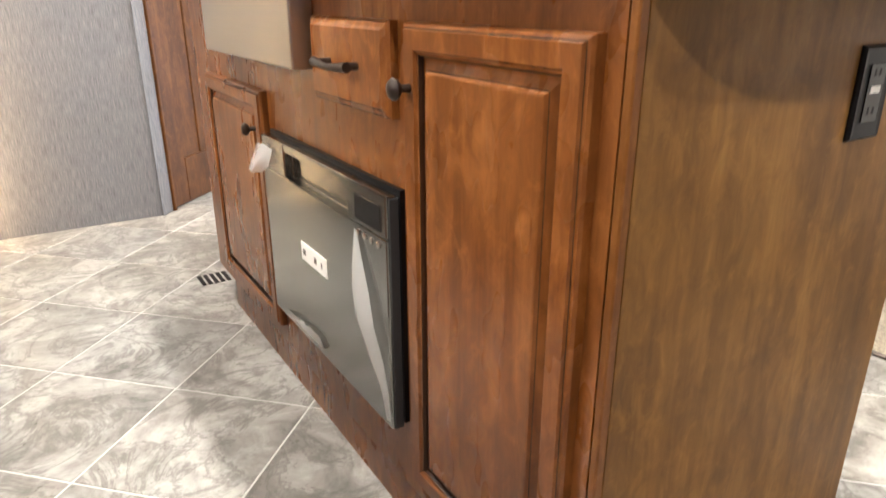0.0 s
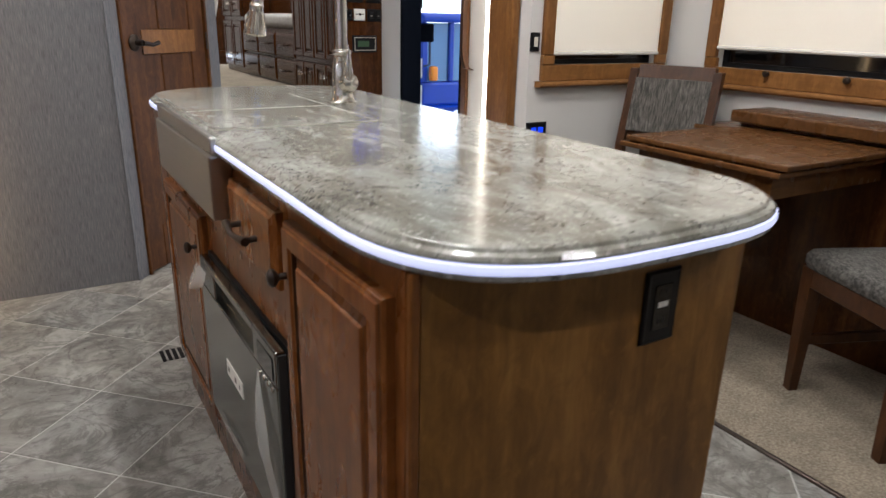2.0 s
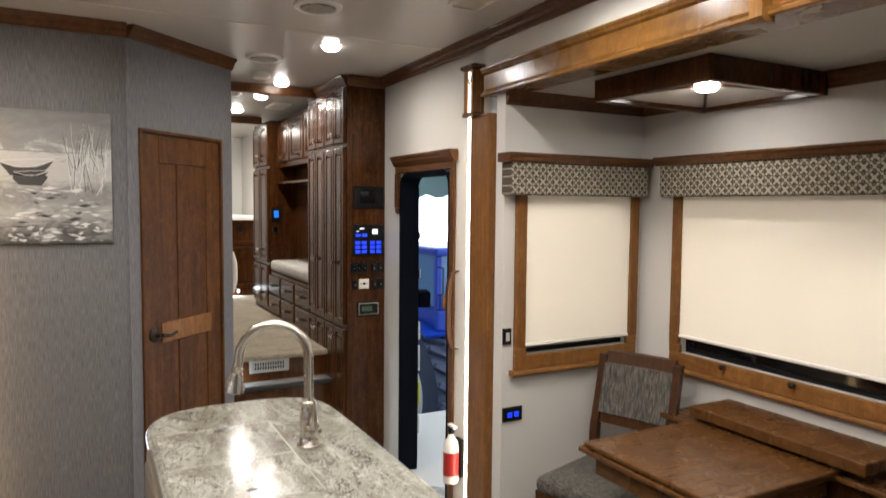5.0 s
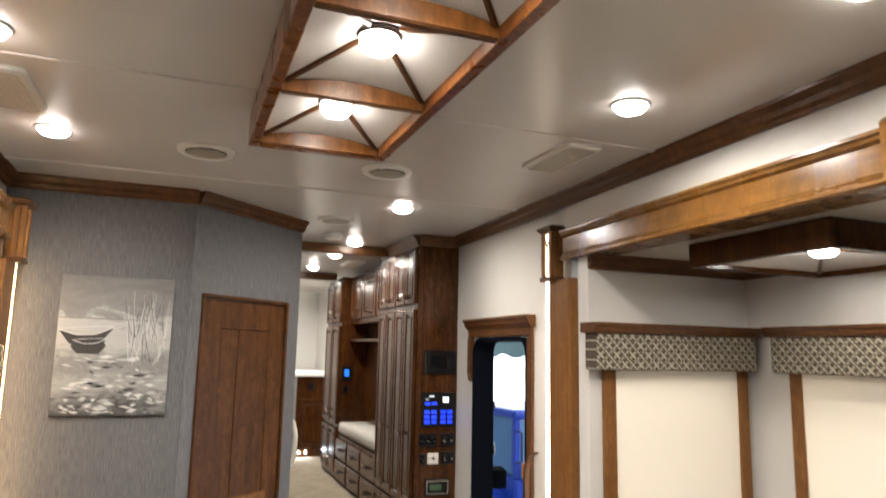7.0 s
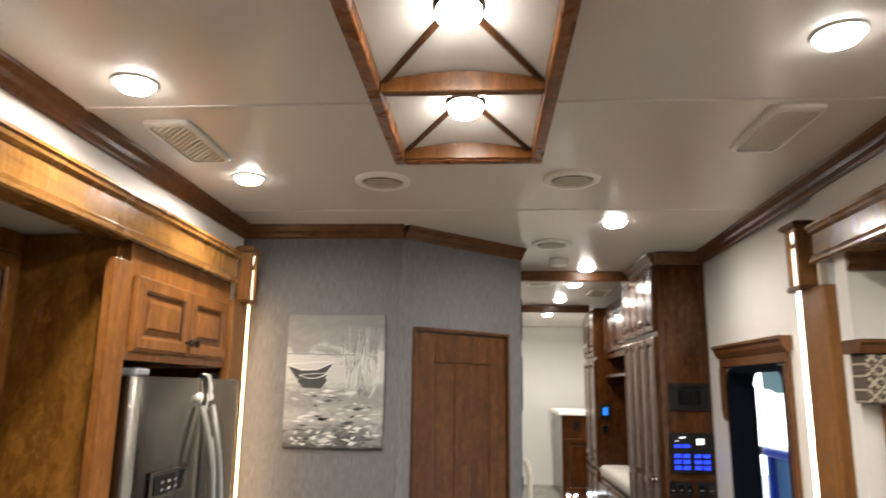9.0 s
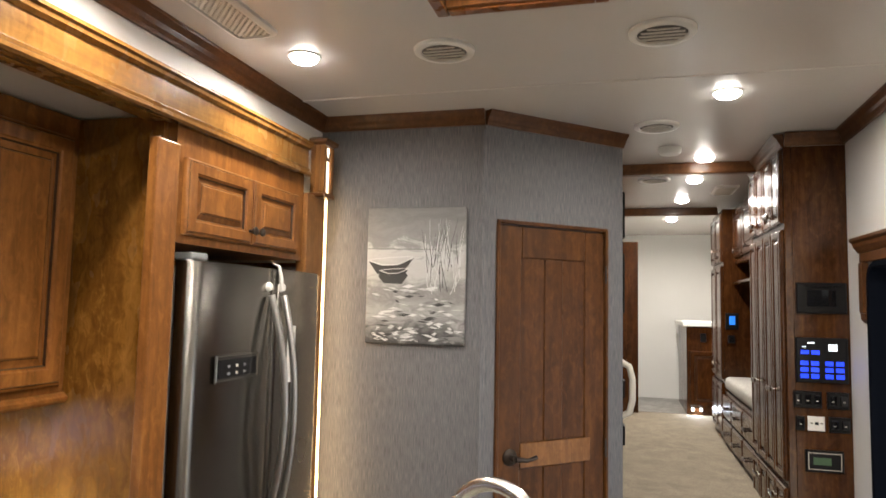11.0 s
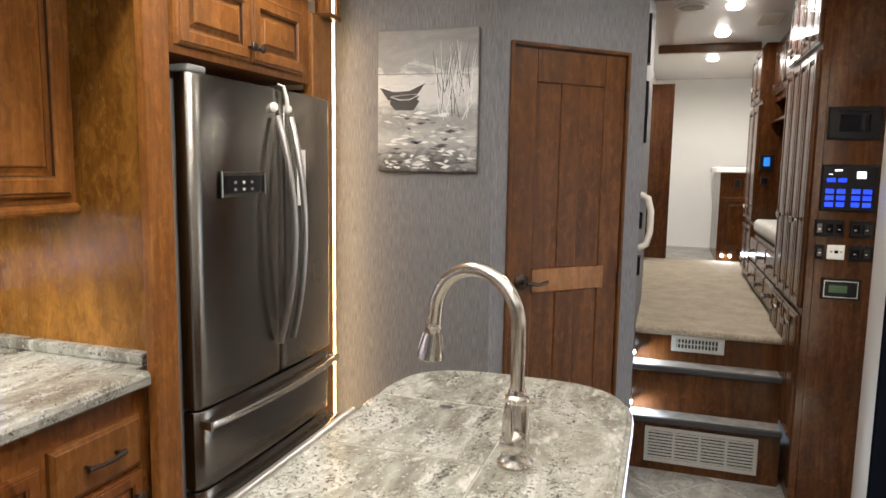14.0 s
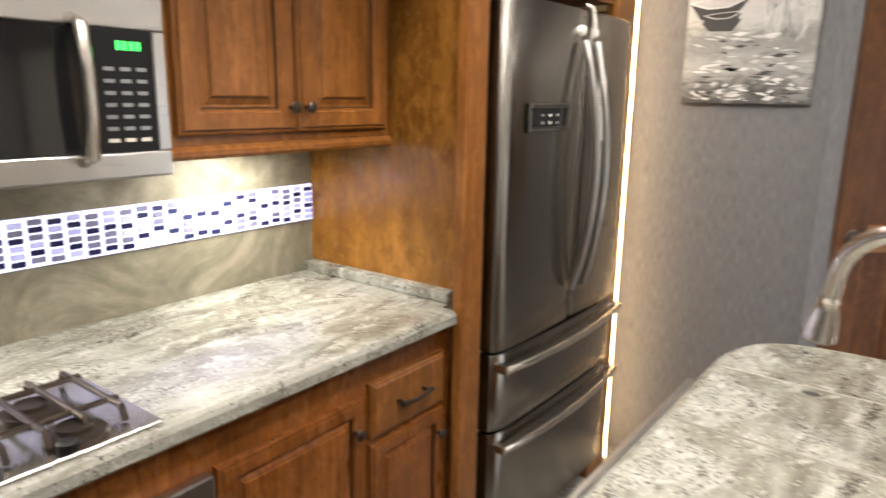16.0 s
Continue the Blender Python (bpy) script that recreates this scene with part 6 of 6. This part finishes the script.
# ---- entry door and what stands outside ----
ed = thing("door_2", pose(2.225, 3.25, 0), "brown wood entry door casing with a moulded head", "door", kind="structure")
part("jamb", boxm(2.200, 2.2248, DY1, DY1 + 0.05, 1.64, DZ1, 0.004), "trim_wood", ed, world=True)
part("corbel", loft(B(), [[(2.2248, y, z), (2.2248 - o, y, z), (2.2248 - o, y + 0.05, z), (2.2248, y + 0.05, z)] for o, z, y in ((0.006, 1.60, DY1), (0.018, 1.615, DY1), (0.020, 1.6395, DY1))]), "trim_wood", ed, world=True)
part("jamb", boxm(2.208, 2.2248, DY0 - 0.045, DY0, 0.02, DZ1, 0.003), "trim_wood", ed, world=True)
part("head_board", boxm(2.205, 2.2248, DY0 - 0.045, DY1 + 0.05, DZ1, 1.885, 0.003), "trim_wood", ed, world=True)
part("head_moulding", sweep(B(), [(0, 0), (0.022, 0), (0.028, 0.010), (0.038, 0.022), (0.042, 0.038), (0.052, 0.046), (0.052, 0.058), (0, 0.058)], (2.2248, DY0 - 0.06, 1.8855), (2.2248, DY1 + 0.06, 1.8855)), "trim_wood", ed, world=True)


def round_frame(bm, ya, yb, za, zb, r, w_, x0, x1):
    """A door frame with rounded upper corners between x0 and x1."""
    def ring(d, x):
        q = max(r - d, 0.012)
        out = [(x, ya + d, za)]
        out += [(x, ya + d + q - q * math.cos(radians(a)), zb - d - q + q * math.sin(radians(a))) for a in range(0, 91, 15)]
        out += [(x, yb - d - q + q * math.sin(radians(a)), zb - d - q + q * math.cos(radians(a))) for a in range(0, 91, 15)]
        return out + [(x, yb - d, za)]
    return loft(bm, [ring(0, x0), ring(0.004, x0 - 0.004), ring(w_ - 0.003, x0 - 0.004), ring(w_, x0), ring(w_, x1), ring(0, x1)], False, False, False)


fr = round_frame(B(), DY0 + 0.0005, DY1 - 0.0005, 0.021, DZ1 - 0.0005, 0.085, 0.024, 2.215, 2.33)
part("metal_frame", fr, "door_black", ed, "black metal door frame with rounded corners", world=True)
# open outer door, seen along its edge
od = thing("entry_door_leaf", pose(2.33, 3.6, 0), "open black-framed entry door with latch hardware", "door")
fr = B()
for b in ((0, 0.06, 0.03, 1.76), (0.60, 0.66, 0.03, 1.76), (0.06, 0.60, 0.03, 0.25), (0.06, 0.60, 1.68, 1.76), (0.06, 0.60, 0.95, 1.0)):
    box(fr, b[0], b[1], -0.02, 0.02, b[2], b[3], 0.004)
odm = pose(0.0, -0.01, 0, 0, 0, 74)
part("frame", fr, "door_black", od, m=odm)
part("screen_pane", boxm(0.06, 0.60, -0.004, 0.004, 1.0, 1.68), "door_glass", od, m=odm)
part("panel", boxm(0.06, 0.60, -0.010, 0.010, 0.25, 0.95), "door_black", od, m=odm)
for z0, z1, mt in ((0.62, 0.78, "white_plastic"), (0.82, 0.93, "white_plastic"), (1.20, 1.26, "brushed_nickel"), (0.40, 0.55, "yellow_tape"), (0.22, 0.34, "white_plastic"), (1.45, 1.49, "brushed_nickel")):
    part("hardware", boxm(0.03, 0.05, -0.036, -0.0202, z0, z1, 0.002), mt, od, m=odm)
part("grip", boxm(0.02, 0.16, -0.10, -0.0202, 1.02, 1.12, 0.006), "door_black", od, m=odm)
gr = thing("entry_grab_bar", pose(2.20, 2.84, 0.9), "brown wooden grab bar beside the entry door", "handle")
bm = B()
pr = [(0, 0.92), (0.03, 0.93), (0.045, 0.975), (0.05, 1.02), (0.05, 1.22), (0.045, 1.265), (0.03, 1.31), (0, 1.325)]
loft(bm, [[(2.224 - o, 2.862, z), (2.224 - o, 2.838, z), (2.224 - o - 0.022, 2.838, z), (2.224 - o - 0.022, 2.862, z)] for o, z in pr])
part("bar", bm, "chair_wood", gr, world=True, smooth=True)
ex = thing("fire_extinguisher", pose(2.16, 2.80, 0.25), "small white and red fire extinguisher mounted by the door", "fire extinguisher")
part("cylinder", lathe(B(), [(0.038, 0.0), (0.040, 0.01), (0.040, 0.18), (0.034, 0.21), (0.016, 0.235), (0.014, 0.25)], 20), "white_plastic", ex, smooth=True)
part("label", lathe(B(), [(0.0405, 0.04), (0.0405, 0.16)], 20, cap=False), "red_paint", ex, "red label band", smooth=True)
part("valve", lathe(B(), [(0.014, 0.25), (0.018, 0.26), (0.016, 0.285), (0.006, 0.30)], 12), "black_plastic", ex, smooth=True)
part("trigger", boxm(-0.012, 0.012, -0.045, 0.02, 0.285, 0.30, 0.003), "white_plastic", ex)
part("bracket", boxm(0.040, 0.058, -0.03, 0.03, 0.02, 0.22, 0.004), "black_plastic", ex)

GZ = -1.15
tagged(part("ground", boxm(2.45, 60, -40, 60, GZ - 0.1, GZ), "outside_floor"), "pale polished showroom floor outside", "ground", kind="structure")
# added glowing cards and overhead sheet give the showroom its brightness
tagged(part("backdrop", boxm(13.0, 13.1, -12, 26, GZ, 7.0), "hall_glow"), "glowing white card standing in for the lit showroom in the distance", "backdrop", kind="structure")
tagged(part("backdrop", boxm(2.5, 13.0, 26, 26.1, GZ, 7.0), "hall_glow"), "glowing white card standing in for the lit showroom in the distance", "backdrop", kind="structure")
tagged(part("ceiling_hall", boxm(3.3, 13.0, -12, 26, 6.5, 6.6), "hall_glow"), "glowing sheet standing in for the lit showroom ceiling", "ceiling", kind="structure")
aw = thing("awning", pose(3.3, 4.6, 1.6), "rolled teal-grey awning outside the door", "awning")
bm = loft(B(), [[(2.286 + x, y, z) for x, z in ((0.0, 2.16), (1.05, 2.0), (1.06, 1.74 + 0.02 * math.sin(i * 1.6)), (1.04, 1.74 + 0.02 * math.sin(i * 1.6)), (1.03, 1.985), (0.0, 2.14))] for i, y in enumerate([3.0 + 0.12 * k for k in range(26)])])
part("cloth", bm, "awning_teal", aw, world=True)

# blue tractor standing outside
tr = thing("tractor", pose(4.2, 5.9, GZ), "blue tractor with large lugged tyres parked outside", "tractor")


def wheel(cx, cy, r, w_, parent):
    bm = lathe(B(), [(r * 0.55, -w_ / 2), (r * 0.8, -w_ / 2), (r * 0.95, -w_ * 0.42), (r * 0.96, 0), (r * 0.95, w_ * 0.42), (r * 0.8, w_ / 2), (r * 0.55, w_ / 2)], 32, cap=False)
    m = BASE[parent].inverted() @ pose(cx, cy, GZ + r, 0, 90, 0)
    wh = part("wheel", bm, "tyre_rubber", parent, "large black lugged tyre", m=m, smooth=True)
    for k in range(22):
        for s_ in (-1, 1):
            a = 2 * math.pi * (k + (0.5 if s_ > 0 else 0)) / 22
            lb = boxm(-0.032, 0.032, 0.0, w_ * 0.50, 0, r * 0.09, 0.006)
            part("lug", lb, "tyre_rubber", wh, m=Matrix.Rotation(a, 4, "Z") @ pose(r * 0.94, 0, 0) @ Matrix.Rotation(radians(90), 4, "Y") @ Matrix.Rotation(radians(90 + s_ * 32 + (0 if s_ > 0 else 180) - 90 + 90), 4, "Z"))
    part("rim", lathe(B(), [(r * 0.56, -w_ * 0.3), (r * 0.5, -w_ * 0.2), (r * 0.2, -w_ * 0.05), (r * 0.18, 0.05), (0.02, 0.06)], 24), "white_plastic", wh, "pale wheel rim", smooth=True)


wheel(3.95, 6.62, 0.72, 0.54, tr)
part("fender", loft(B(), [[(x, 6.62 + q * math.cos(radians(a)), GZ + 0.72 + q * math.sin(radians(a))) for x, q in ((3.70, 0.78), (4.34, 0.78), (4.34, 0.82), (3.70, 0.82))] for a in range(30, 121, 10)]), "tractor_blue", tr, world=True, smooth=True)
bm = B()
for b in ((3.84, 3.91, 6.24, 6.31), (4.16, 4.22, 6.24, 6.31), (3.84, 3.91, 7.3, 7.37), (5.02, 5.09, 6.24, 6.31), (5.02, 5.09, 7.3, 7.37)):
    box(bm, *b, 0.54, 1.12, 0.012)
box(bm, 3.80, 5.13, 6.18, 7.42, 1.12, 1.21, 0.035, 3)
box(bm, 3.84, 5.09, 6.24, 7.37, 0.30, 0.54, 0.03, 2)
part("cab", bm, "tractor_blue", tr, world=True)
part("cab_glass", boxm(3.92, 5.01, 6.27, 7.34, 0.545, 1.115), "cab_tint", tr, "tinted cab glass", world=True)
part("mirror_arm", tube(B(), [(3.86, 6.23, 1.0), (3.86, 6.12, 1.0), (3.86, 6.12, 0.72), (3.86, 6.23, 0.70)], 0.012, 8), "tyre_rubber", tr, world=True)
part("hood", boxm(4.25, 5.0, 7.4, 9.2, GZ + 0.6, GZ + 1.45, 0.08, 3), "tractor_blue", tr, world=True)
wheel(5.4, 8.4, 0.45, 0.32, tr)
part("marker_lamp", boxm(3.91, 3.99, 6.16, 6.235, 0.555, 0.70, 0.02, 2), "amber", tr, "amber marker lamp", world=True)

# ---- floor tiles, laid on the diagonal ----
TS = 0.342
fl_ob = bpy.data.objects["floor"]
tile_me = None
U0, V0 = (0.468 + 1.787) / math.sqrt(2), (1.787 - 0.468) / math.sqrt(2)
count = 0
for i in range(-14, 16):
    for j in range(-14, 16):
        u, v_ = U0 + (i + 0.5) * TS, V0 + (j + 0.5) * TS
        x, y = (u - v_) / math.sqrt(2), (u + v_) / math.sqrt(2)
        if not (-0.1 < x < 2.22 and -1.9 < y < 4.05):
            continue
        if tile_me is None:
            t0 = part("tile", boxm(-TS / 2 + 0.0018, TS / 2 - 0.0018, -TS / 2 + 0.0018, TS / 2 - 0.0018, -0.006, 0.0, 0.0015), "floor_tile_vinyl")
            tile_me = t0.data
            bpy.data.objects.remove(t0)
        o_ = new("tile", tile_me)
        o_.parent = fl_ob
        o_.matrix_basis = pose(x, y, 0.0, 0, 0, 45 + 90 * ((i * 7 + j * 3) % 4))
